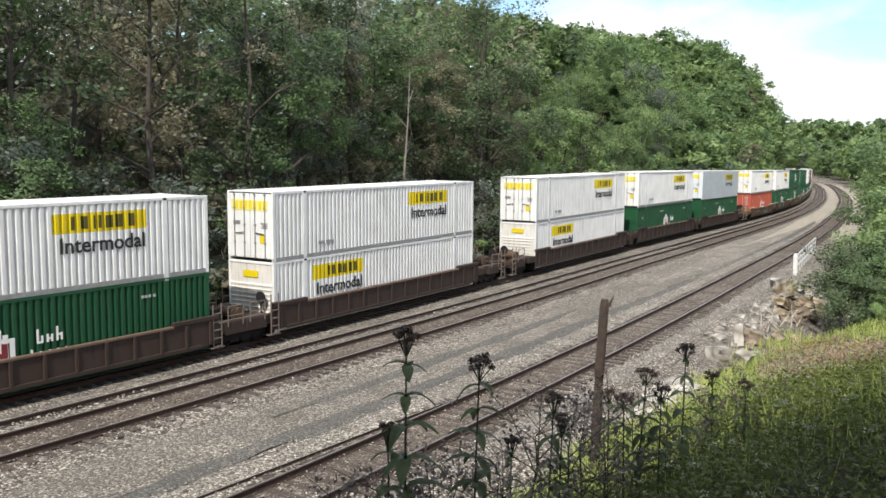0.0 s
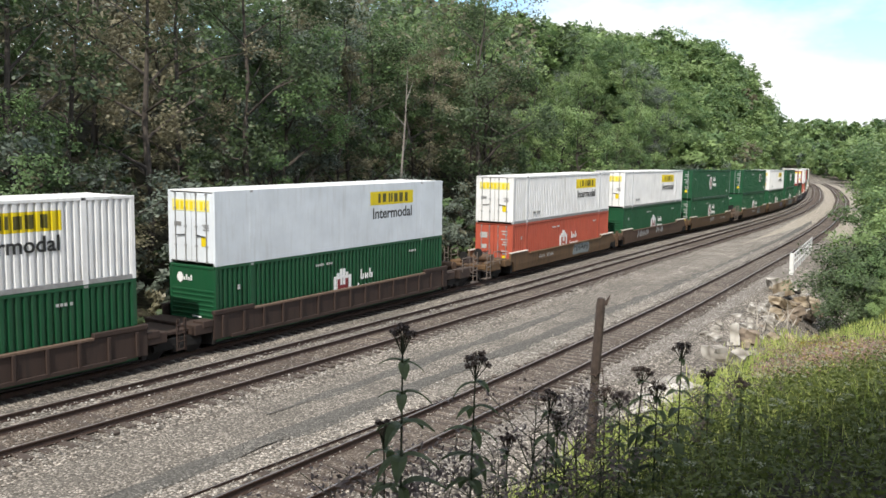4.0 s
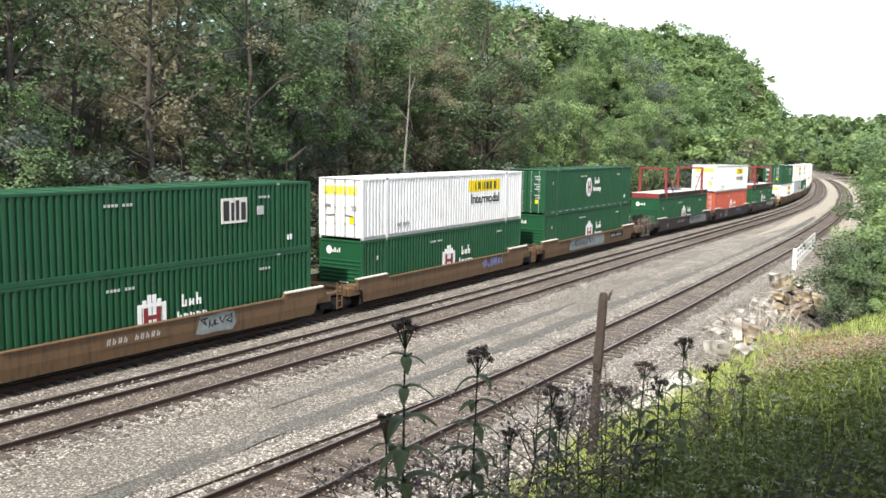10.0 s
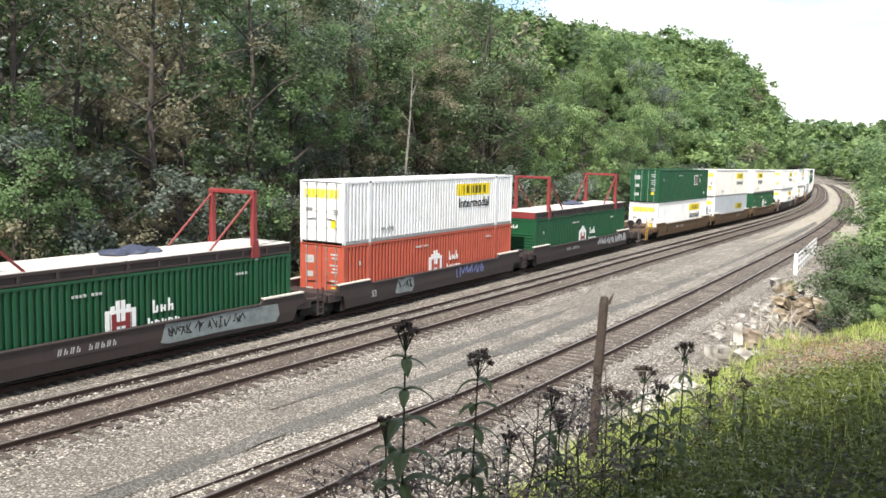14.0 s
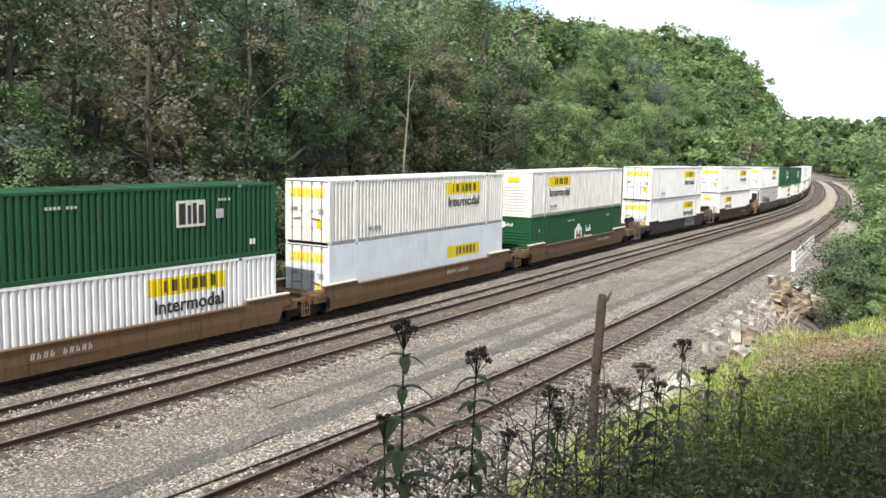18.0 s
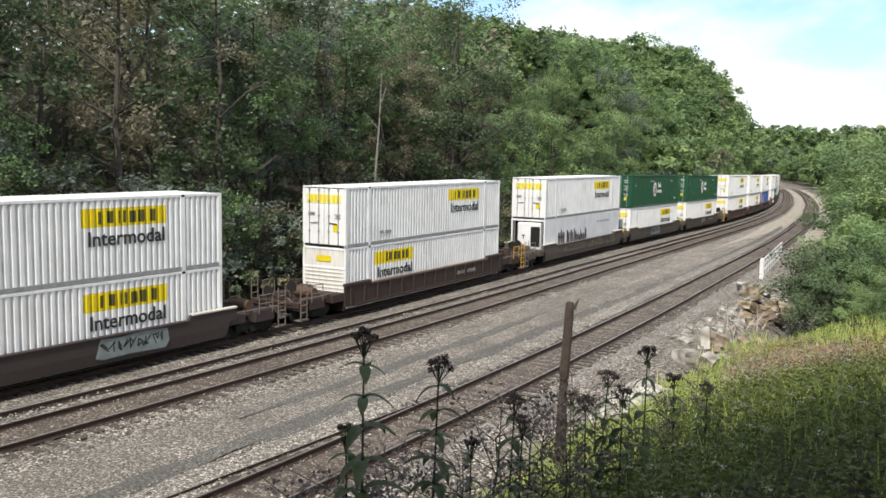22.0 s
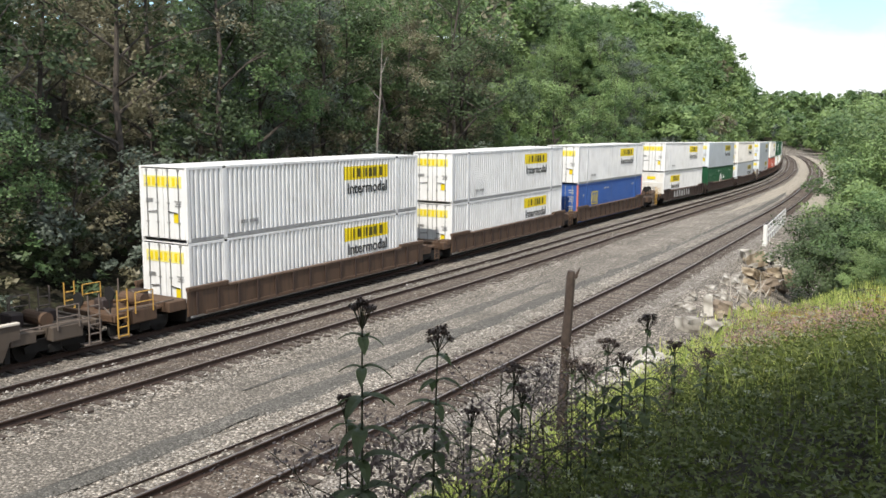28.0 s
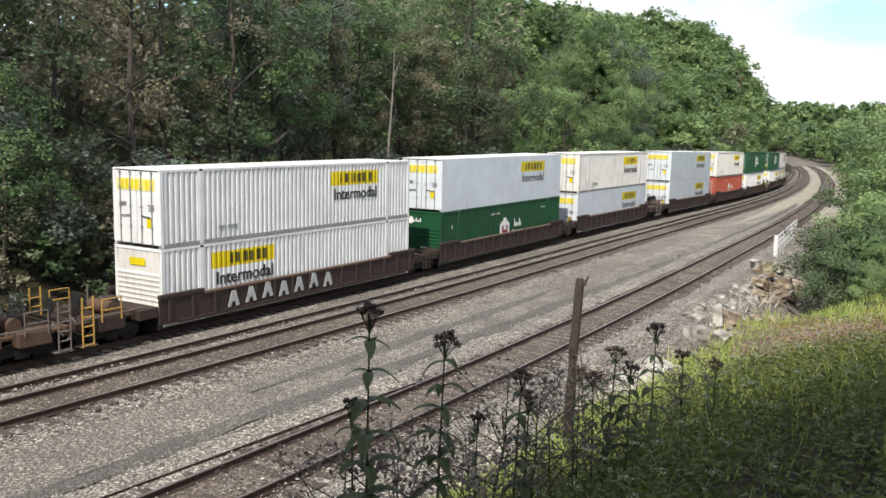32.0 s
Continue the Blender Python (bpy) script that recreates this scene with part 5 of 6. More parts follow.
    if advert and rib:
        marks_row("number_bar", [(x, x + 0.10, -W2 - 0.003, -W2 + 0.01, 0.52, 0.66) for x in (-5.2, -5.06, -4.92, -4.72, -4.58, -4.44, -4.30)], STEEL, c)
    if kind in ("house", "oval", "emblem", "blue"):
        wm = SIGN_WHITE
        if kind == "house":
            x, z = -0.95, 0.72
            bm = bmesh.new()
            for i in range(6):           # upright slats under a gable
                a = x + i * 0.215
                h = 0.92 + 0.46 * (1 - abs(i - 2.5) / 2.6)
                box(bm, a, a + 0.165, -W2 - 0.008, -W2 + 0.02, z, z + h)
            box(bm, x, x + 1.24, -W2 - 0.006, -W2 + 0.02, z + 0.86, z + 0.98)
            s = part("emblem", bm, wm, c, "white slatted house-shaped emblem")
            inner = SIGN_RED if main != RED else RED
            marks_row("emblem_bar", [(x + 0.24, x + 0.44, -W2 - 0.014, -W2, z + 0.10, z + 0.84), (x + 0.80, x + 1.00, -W2 - 0.014, -W2, z + 0.10, z + 0.84), (x + 0.44, x + 0.80, -W2 - 0.0135, -W2, z + 0.40, z + 0.56)], inner, s)
            xx = x + 1.75
        elif kind == "oval":
            x, z = -0.6, 1.05
            o = [(x + 0.5 * math.cos(i * math.tau / 20), z + 0.5 + 0.68 * math.sin(i * math.tau / 20)) for i in range(20)]
            s = part("emblem", prism(o, -W2 - 0.008, -W2 + 0.02), wm, c, "white oval emblem")
            marks_row("emblem_bar", [(x - 0.27, x - 0.11, -W2 - 0.014, -W2, z + 0.08, z + 0.92), (x + 0.11, x + 0.27, -W2 - 0.014, -W2, z + 0.08, z + 0.92), (x - 0.11, x + 0.11, -W2 - 0.0135, -W2, z + 0.42, z + 0.58)], SIGN_RED if main != RED else RED, s)
            xx, z = x + 0.85, z + 0.05
            marks_row("pocket_mark", [(x, x + 0.42, -W2 - 0.004, -W2 + 0.01, 0.07, 0.12) for x in np.arange(-7.0, 7.0, 1.15)], SPRAY_WHITE, c)
        if kind in ("house", "oval"):
            rows = []
            for i, (tall, foot) in enumerate(((0.46, 1), (0.26, 1), (0.46, 1))):
                a = xx + 0.22 + i * 0.34
                rows += [(a, a + 0.075, -W2 - 0.006, -W2 + 0.01, z + 0.66, z + 0.66 + tall), (a + 0.15, a + 0.225, -W2 - 0.006, -W2 + 0.01, z + 0.66, z + 0.90), (a + 0.075, a + 0.15, -W2 - 0.006, -W2 + 0.01, z + 0.66 + 0.08 * i, z + 0.73 + 0.08 * i)]
            for i in range(5):
                a = xx + i * 0.30
                rows += [(a, a + 0.075, -W2 - 0.006, -W2 + 0.01, z + (0.02 if i == 4 else 0.14), z + 0.50 - 0.1 * (i > 0)), (a + 0.13, a + 0.20, -W2 - 0.006, -W2 + 0.01, z + 0.14, z + 0.36), (a + 0.075, a + 0.13, -W2 - 0.006, -W2 + 0.01, z + 0.14 + 0.18 * (i % 2), z + 0.21 + 0.18 * (i % 2))]
            marks_row("lettering_bar", rows, wm, c, "white block strokes in two lines")
        if kind == "emblem":
            x, z = 3.0, 1.40
            s = part("emblem", boxes([(x, x + 1.35, -W2 - 0.008, -W2 + 0.02, z, z + 0.98)]), NOSE, c, "cream square emblem panel")
            for a, b, h in ((0.10, 0.40, 0.78), (0.50, 0.66, 0.70), (0.74, 0.92, 0.78), (1.02, 1.26, 0.70)):
                part("emblem_bar", boxes([(x + a, x + b, -W2 - 0.014, -W2, z + 0.1, z + 0.1 + h)]), BLACK, s)
            part("placard", boxes([(x + 1.9, x + 2.25, -W2 - 0.008, -W2 + 0.02, z + 0.25, z + 0.6)]), SPRAY_WHITE, c, "small pale placard")
        if kind == "blue":
            x, z = -5.0, 1.2
            s = part("emblem", boxes([(x, x + 1.35, -W2 - 0.008, -W2 + 0.02, z, z + 1.0)]), YELLOW, c, "yellow square emblem panel")
            marks_row("emblem_bar", [(x + 0.08 + i * 0.42, x + 0.40 + i * 0.42, -W2 - 0.014, -W2, z + 0.08, z + 0.92) for i in range(3)], BLUE, s)
            marks_row("emblem_bar", [(x + 0.16 + i * 0.42, x + 0.26 + i * 0.42, -W2 - 0.018, -W2 - 0.008, z + 0.2, z + 0.8) for i in range(3)], YELLOW, s)
        marks_row("number_bar", [(x, x + 0.10, -W2 - 0.005, -W2 + 0.01, TALL - 0.60, TALL - 0.50) for x in (-2.2, -2.05, -1.9, -1.75, -1.45, -1.3, -1.15, 5.0, 5.15, 5.3, 5.5)], SPRAY_WHITE, c)
        if ends == "door":
            marks_row("number_bar", [(e - 0.008, e + 0.012, -0.95, -0.95 + w, z, z + 0.07) for z, w in ((2.42, 0.42), (2.25, 0.36), (1.92, 0.44), (1.76, 0.30), (1.60, 0.38), (1.2, 0.40), (1.04, 0.34))], SPRAY_WHITE, c)
            marks_row("notice", [(e - 0.008, e + 0.012, 0.45, 0.95, 2.0, 2.35), (e - 0.008, e + 0.012, 0.5, 0.9, 1.35, 1.6), (e - 0.008, e + 0.012, 0.5, 0.92, 0.6, 0.85)], SPRAY_WHITE, c)
            part("notice", boxes([(e - 0.008, e + 0.012, -0.85, -0.6, 0.70, 0.95)]), YELLOW, c)
        else:
            o = [(0.66 + 0.17 * math.cos(i * math.tau / 14), TALL - 0.52 + 0.20 * math.sin(i * math.tau / 14)) for i in range(14)]
            em = prism(o, -0.004, 0.012)
            em.transform(Matrix.Translation((e - 0.004, 0, 0)) @ Matrix.Rotation(radians(90), 4, "Z"))
            part("emblem", em, wm, c, "round white emblem on the front")
            marks_row("lettering_bar", [(e - 0.008, e + 0.012, 0.40 - i * 0.13, 0.47 - i * 0.13, TALL - 0.62, TALL - 0.50 + 0.1 * (i % 2)) for i in range(4)] + [(e - 0.03, e - 0.01, -0.5, 0.0, 0.86, 0.92)], wm, c)
        marks_row("number_bar", [(6.62, 6.72, -W2 - 0.005, -W2 + 0.01, 0.5, 0.72), (6.78, 6.90, -W2 - 0.005, -W2 + 0.01, 0.5, 0.72)], wm, c)
        part("placard", boxes([(-6.9, -6.78, -W2 - 0.005, -W2 + 0.01, 1.9, 2.1)]), SPRAY_WHITE, c)
    if kind == "script":
        bm = bmesh.new()
        x = -3.9
        for n, (w, h) in enumerate(((0.58, 0.95), (0.52, 0.92), (0.54, 0.95), (0.34, 0.56), (0.36, 0.56), (0.16, 0.92), (0.34, 0.56), (0.34, 0.56), (0.36, 0.92))):
            for u0, u1, f in ((0.0, 0.46, 1.0), (0.56, 1.0, 0.8)):
                y, m_, hh = -W2 - 0.006 - 0.0003 * n, (u0 + u1) / 2, h * f
                o = [(x + w * u0, 1.08), (x + w * m_, 0.98), (x + w * u1, 1.08), (x + w * u1, 0.94 + hh), (x + w * m_, 1.02 + hh), (x + w * u0, 0.94 + hh)]
                b2 = prism(o, y, -W2 + 0.01)
                tmp = bpy.data.meshes.new("t")
                b2.to_mesh(tmp)
                b2.free()
                bm.from_mesh(tmp)
                bpy.data.meshes.remove(tmp)
            x += w + (0.16 if n < 2 else 0.05)
        part("lettering_bar", bm, SCRIPT, c, "dark script lettering in broad strokes")
        bm = prism([(-5.05, 1.0), (-4.85, 1.0), (-4.78, 1.5), (-4.86, 1.95), (-4.95, 2.1), (-5.04, 1.95), (-5.12, 1.5)], -W2 - 0.006, -W2 + 0.01)
        for a, b in ((-5.55, -5.35), (-5.30, -5.18), (-4.72, -4.60), (-4.55, -4.35)):
            box(bm, a, b, -W2 - 0.006, -W2 + 0.01, 1.0, 1.85)
            box(bm, a - 0.04, b + 0.04, -W2 - 0.0065, -W2 + 0.01, 1.45, 1.6)
        part("emblem", bm, SCRIPT, c, "dark crest of upright shapes")
        marks_row("lettering_bar", [(x, x + 0.2, -W2 - 0.006, -W2 + 0.01, 2.15, 2.3) for x in np.arange(2.6, 5.6, 0.31)], STEEL, c)
    return c


def flat_rack():
    """An empty bulkhead flat: plywood deck on a maroon frame, two red end frames with braces."""
    c = thing("bulkhead_flat", "empty maroon flat rack with red end frames on a container", "flat rack", "stacked containers on the train")
    H2, W2 = LONG / 2, WIDE / 2
    part("deck", boxes([(-H2, -0.06, -W2 + 0.02, W2 - 0.02, 0.42, 0.46), (0.06, H2, -W2 + 0.02, W2 - 0.02, 0.42, 0.46)], 0.008), DECK, c, "pale scuffed deck boards")
    for sgn in (-1, 1):
        y0, y1 = sorted((sgn * W2, sgn * (W2 - 0.1)))
        part("side_beam", boxes([(-H2, H2, y0, y1, 0.32, 0.43), (-H2, H2, y0, y1, 0.02, 0.10)] + [(x, x + 0.12, y0, y1, 0.1, 0.32) for x in np.arange(-H2, H2, 1.34)] + [(-H2, H2, min(sgn * (W2 - .09), sgn * (W2 - .06)), max(sgn * (W2 - .09), sgn * (W2 - .06)), 0.1, 0.32)], 0.008), CAR_DARK, c)
    part("end_beam", boxes([(x, x + 0.12, -W2 + 0.1, W2 - 0.1, 0.02, 0.42) for x in (-H2, H2 - 0.12)]), FRAME_RED, c)
    for end in (-1, 1):
        x = end * 6.05
        f = part("end_frame", boxes([(x - 0.11, x + 0.11, -W2, -W2 + 0.2, 0.0, 2.62), (x - 0.11, x + 0.11, W2 - 0.2, W2, 0.0, 2.62), (x - 0.12, x + 0.12, -W2, W2, 2.52, 2.68)], 0.02), FRAME_RED, c, "bright red end frame")
        for sgn in (-1, 1):
            part("brace", rods([((x, sgn * (W2 - 0.1), 2.5), (x - end * 2.3, sgn * (W2 - 0.1), 0.45))], 0.05), FRAME_RED, f)
            part("foot", prism([(x - 0.25, 0.0), (x + 0.25, 0.0), (x + 0.13, 0.7), (x - 0.13, 0.7)], sgn * W2 - 0.03, sgn * W2 + 0.03), FRAME_RED, f)
    bm = bmesh.new()
    for i, (a, b, cc) in enumerate(((-0.6, 0.5, 0.18), (0.2, 0.7, 0.25), (0.9, 0.5, 0.14))):
        bmesh.ops.create_icosphere(bm, subdivisions=2, radius=1.0, matrix=Matrix.Translation((1.2 + a, 0.3, 0.5)) @ Matrix.Diagonal((b, 0.6, cc, 1)))
    for v in bm.verts:
        v.co += 0.1 * noise.noise_vector(v.co * 2.5)
    part("folded_cover", bm, TARP, c, "crumpled dark blue cover")
    return c


TRUCK_R = 0.46
wheel_mesh = bpy.data.meshes.new("wheel")
_bm = bmesh.new()
for y in (-0.75, 0.75):
    o = 1 if y > 0 else -1
    for r, y0, y1 in ((TRUCK_R, y - 0.06, y + 0.06), (TRUCK_R + 0.028, y - o * 0.06 - 0.015, y - o * 0.06 + 0.015), (0.16, y - 0.1, y + 0.1)):
        bmesh.ops.create_cone(_bm, cap_ends=True, segments=24, radius1=r, radius2=r, depth=y1 - y0, matrix=Matrix.Translation((0, (y0 + y1) / 2, 0)) @ Matrix.Rotation(radians(90), 4, "X"))
bmesh.ops.create_cone(_bm, cap_ends=True, segments=10, radius1=0.08, radius2=0.08, depth=2.0, matrix=Matrix.Rotation(radians(90), 4, "X"))
_bm.to_mesh(wheel_mesh)
_bm.free()
wheel_mesh.materials.append(GRIME_SHADE)


def truck(car, x):
    bm = bmesh.new()
    for sgn in (-1, 1):
        y0, y1 = sorted((sgn * 0.92, sgn * 1.06))
        p2 = prism([(x - 1.05, 0.32), (x + 1.05, 0.32), (x + 1.1, 0.55), (x + 0.55, 0.72), (x - 0.55, 0.72), (x - 1.1, 0.55)], y0, y1)
        t = bpy.data.meshes.new("t")
        p2.to_mesh(t)
        p2.free()
        bm.from_mesh(t)
        bpy.data.meshes.remove(t)
        box(bm, x - 0.25, x + 0.25, y0 - 0.02, y1 + 0.02, 0.2, 0.5, 0.03)
    box(bm, x - 0.25, x + 0.25, -1.0, 1.0, 0.45, 0.75, 0.03)
    tr = part("truck", bm, GRIME_SHADE, car, "oily black wheel truck")
    for dx in (-0.89, 0.89):
        w = part("wheelset", wheel_mesh, None, tr)
        w.matrix_parent_inverse = Matrix.Translation((x + dx, 0, TRUCK_R))


def scribble(x, w, y, z, h, thick, seed):
    """Sprayed strokes on the plane y, x .. x + w wide, z .. z + h high, like one wild letter."""
    rnd = random.Random(seed)
    bm = bmesh.new()
    n = 2 if w < 1.2 else int(w / 0.3)
    pts = []
    for i in range(n):
        u, line, up = i / n, [], rnd.random() < 0.5
        for k in range(rnd.choice((4, 5, 6))):
            line.append((x + w * (u + rnd.uniform(-0.1, 1.05) / n), z + h * (rnd.uniform(0.6, 1.0) if up else rnd.uniform(0.0, 0.4))))
            up = not up if rnd.random() < 0.7 else up
        pts.append(line)
    for line in pts:
        for (a, b), (c, d) in zip(line, line[1:]):
            q = math.hypot(c - a, d - b) or 1.0
            ex, ez = (c - a) / q * thick * 0.4, (d - b) / q * thick * 0.4
            nx_, nz_ = -(d - b) / q * thick / 2, (c - a) / q * thick / 2
            y += 0.0001
            f = [bm.verts.new((a - ex + nx_, y - 0.002, b - ez + nz_)), bm.verts.new((c + ex + nx_, y - 0.002, d + ez + nz_)), bm.verts.new((c + ex - nx_, y - 0.002, d + ez - nz_)), bm.verts.new((a - ex - nx_, y - 0.002, b - ez - nz_))]
            bm.faces.new(f)
    return bm


def well_car(style, front, rear, paint_m, label, marks=(), bright=0):
    """One unit of a well car. front, rear: 'end' (platform, ladders, coupler) or 'joint' (shares a truck). Container floor at x = -8.1 .. 8.1."""
    car = thing("well_car", label, "railway wagon", "well cars of the train")
    z0, z1 = (0.40, 1.40) if style == "ribbed" else (0.38, 1.34)
    xw = 8.35
    for sgn in (-1, 1):
        y0, y1 = sorted((sgn * 1.40, sgn * 1.46))
        if style == "ribbed":
            side = part("side_plate", boxes([(-xw, xw, y0, y1, z0 + 0.02, z1 - 0.02)]), paint_m, car)
            yc0, yc1 = sorted((sgn * 1.34, sgn * 1.52))
            part("top_chord", boxes([(-6.2, 6.2, yc0, yc1, z1 - 0.09, z1)], 0.012), EDGE_TAN, side, "scuffed top edge")
            pieces("end_chord", [(-xw, -6.2, yc0, yc1, z1 - 0.02, z1 + 0.13), (6.2, xw, yc0, yc1, z1 - 0.02, z1 + 0.13)], paint_m, side, 0.012)
            part("bottom_chord", boxes([(-xw + 0.9, xw - 0.9, yc0, yc1, z0 - 0.02, z0 + 0.12)], 0.012), paint_m, side)
            for i in range(15):
                x = -7.9 + i * 15.8 / 14
                s0, s1 = sorted((sgn * 1.455, sgn * 1.53))
                part("stake", stake_mesh(s0, s1), paint_m, side, m=pose(x, 0, 0))
        else:
            zc = z0 + 0.36
            o = [(-8.22, zc), (8.22, zc), (8.30, z0 + 0.55), (xw + 0.3, z0 + 0.60), (xw + 0.3, z1 + 0.14), (6.3, z1 + 0.14), (6.15, z1 - 0.06), (-6.15, z1 - 0.06), (-6.3, z1 + 0.14), (-xw - 0.3, z1 + 0.14), (-xw - 0.3, z0 + 0.60), (-8.30, z0 + 0.55)]
            side = part("side_plate", prism(o, y0 - 0.03, y1 + 0.03), paint_m, car)
            low_ = prism([(-8.06, z0 - 0.05), (8.06, z0 - 0.05), (8.22, zc), (-8.22, zc)], y0 - 0.03, y1 + 0.03)
            for v in low_.verts:
                v.co.y -= sgn * 0.035 * (zc - v.co.z) / 0.38
            part("lower_plate", low_, paint_m, side)
            yc0, yc1 = sorted((sgn * 1.33, sgn * 1.54))
            part("top_chord", boxes([(-6.1, 6.1, yc0, yc1, z1 - 0.10, z1 - 0.04)], 0.01), paint_m, side)
            pieces("end_chord", [(-xw - 0.3, -6.3, yc0, yc1, z1 + 0.10, z1 + 0.16), (6.3, xw + 0.3, yc0, yc1, z1 + 0.10, z1 + 0.17)], PALE_EDGE, side, 0.01, "pale scuffed raised end edge")
    # box added below the sides, its black stands for the shade there
    part("under_frame", boxes([(-7.6, 7.6, -1.12, 1.12, 0.12, 0.58)], 0.03), GRIME_SHADE, car, "underframe box with the shade under the car put into its black")
    part("well_floor", boxes([(-xw, xw, -1.30, 1.30, 0.20, 0.25)] + [(x, x + 0.5, -1.30, 1.30, 0.21, 0.27) for x in (-8.2, -6.3, 0, 5.9, 7.7)]), GRIME_SHADE, car)
    for end, how in ((-1, front), (1, rear)):
        x0 = end * xw
        tip = end * (11.7 if how == "end" else 9.95)
        a, b = sorted((x0, tip))
        part("end_platform", boxes([(a, b, -1.05, 1.05, 0.86, 0.98), (a, b, -0.35, 0.35, 0.55, 0.86)], 0.02), CAR_RUST if paint_m is CAR_YELLOW else paint_m, car)
        part("end_bulkhead", boxes([(min(x0 - end * 0.2, x0), max(x0 - end * 0.2, x0), -1.38, 1.38, 0.22, 0.90)], 0.02), GRIME_SHADE, car)
        part("bolster", boxes([(min(x0, x0 + end * 0.9), max(x0, x0 + end * 0.9), -1.42, 1.42, 0.72, 1.12)], 0.03), paint_m, car)
        if how == "end":
            part("end_sill", boxes([(min(tip, tip - end * 0.18), max(tip, tip - end * 0.18), -1.4, 1.4, 0.80, 1.06)], 0.02), paint_m, car)
            part("coupler", boxes([(min(tip, tip + end * 0.55), max(tip, tip + end * 0.55), -0.16, 0.16, 0.62, 0.92)], 0.05), GRIME_SHADE, car)
            for sgn in (-1, 1):
                y = sgn * 1.44
                xa, xb = tip - end * 0.12, tip - end * 0.55
                bm = rods([((xa, y, 0.22), (xa, y, 1.95)), ((xb, y, 0.22), (xb, y, 1.95))] + [((xa, y, z), (xb, y, z)) for z in (0.3, 0.62, 0.94, 1.26, 1.58)], 0.028)
                rung = LADDER_YELLOW if bright and end == bright else LADDER
                part("ladder", bm, rung, car, "steel end ladder")
                part("handrail", rods([((tip - end * 0.9, y, 0.98), (tip - end * 0.9, y, 1.75)), ((tip - end * 1.7, y, 0.98), (tip - end * 1.7, y, 1.75)), ((tip - end * 0.9, y, 1.75), (tip - end * 1.7, y, 1.75)), ((tip - end * 0.9, y, 1.38), (tip - end * 1.7, y, 1.38))], 0.024), rung, car)
                part("end_box", boxes([(min(tip - end * 0.75, tip - end * 1.9), max(tip - end * 0.75, tip - end * 1.9), min(sgn * 0.75, sgn * 1.42), max(sgn * 0.75, sgn * 1.42), 0.62, 1.12)], 0.04), paint_m, car)
                part("step", boxes([(min(tip, tip - end * 0.7), max(tip, tip - end * 0.7), min(sgn * 1.1, sgn * 1.46), max(sgn * 1.1, sgn * 1.46), 0.24, 0.28)], 0.01), LADDER, car)
            bm = bmesh.new()
            bmesh.ops.create_cone(bm, cap_ends=True, segments=18, radius1=0.26, radius2=0.26, depth=0.05, matrix=Matrix.Translation((tip - end * 0.4, -0.7, 1.72)) @ Matrix.Rotation(radians(90), 4, "Y"))
            rod(bm, (tip - end * 0.4, -0.7, 0.95), (tip - end * 0.4, -0.7, 1.72), 0.03)
            part("brake_wheel", bm, GRIME_SHADE, car)
            bm = bmesh.new()
            bmesh.ops.create_cone(bm, cap_ends=True, segments=14, radius1=0.24, radius2=0.24, depth=1.15, matrix=Matrix.Translation((tip - end * 1.75, -0.35, 1.28)) @ Matrix.Rotation(radians(90), 4, "X"))
            part("air_tank", bm, CAR_RUST, car, "rusty brake air tank")
            for a, b, y0, y1, z in ((2.6, 2.1, -0.2, 0.45, 1.5), (1.2, 0.7, 0.1, 0.6, 1.36)):
                part("brake_gear", boxes([(min(tip - end * a, tip - end * b), max(tip - end * a, tip - end * b), y0, y1, 0.98, z)], 0.05), CAR_DARK, car)
            part("pipe", rods([((tip - end * 0.3, -1.2, 1.12), (tip - end * 2.9, -1.2, 1.16)), ((tip - end * 0.3, -0.5, 1.2), (tip - end * 0.3, -1.3, 0.75)), ((tip - end * 0.1, -1.35, 0.72), (tip - end * 0.1, 0.0, 0.80)), ((tip - end * 2.0, -0.9, 0.98), (tip - end * 1.7, -0.3, 1.6)), ((tip - end * 2.0, 0.8, 0.98), (tip - end * 2.0, 0.8, 1.9))], 0.028), LADDER, car)
            part("air_hose", rods([((tip, -0.3, 0.75), (tip + end * 0.2, -0.32, 0.5)), ((tip + end * 0.2, -0.32, 0.5), (tip + end * 0.45, -0.28, 0.42))], 0.03), GRIME_SHADE, car)
            truck(car, end * 10.1)
        else:
            for sgn in (-1, 1):
                y = sgn * 1.40
                xa = tip - end * 0.1
                part("ladder", rods([((xa - 0.17, y, 0.3), (xa - 0.17, y, 1.5)), ((xa + 0.17, y, 0.3), (xa + 0.17, y, 1.5))] + [((xa - 0.17, y, z), (xa + 0.17, y, z)) for z in (0.35, 0.65, 0.95, 1.25)], 0.024), paint_m, car)
            part("end_box", boxes([(min(x0, x0 + end * 0.55), max(x0, x0 + end * 0.55), -1.46, -0.9, 0.95, 1.22)], 0.03), paint_m, car)
            if end > 0:
                truck(car, 10.0)
    for kind, x, w in marks:
        y = -1.50 if style != "ribbed" else -1.535
        if kind == "number":
            bm = slanted(x, 0.82, 10, 0.15, 0.21, 0.08, y - 0.004, (4,))
            if style == R_:
                tagged(part("number_bar", bm, SPRAY_WHITE, car), "row of pale stencilled marks", kind="stuff")
            else:
                patch = part("stencil_patch", boxes([(x - 0.1, x + 2.6, y - 0.002, y + 0.02, 0.73, 1.13)]), GRIME_SHADE if x > 3.5 else paint_m, car, "stencil patch")
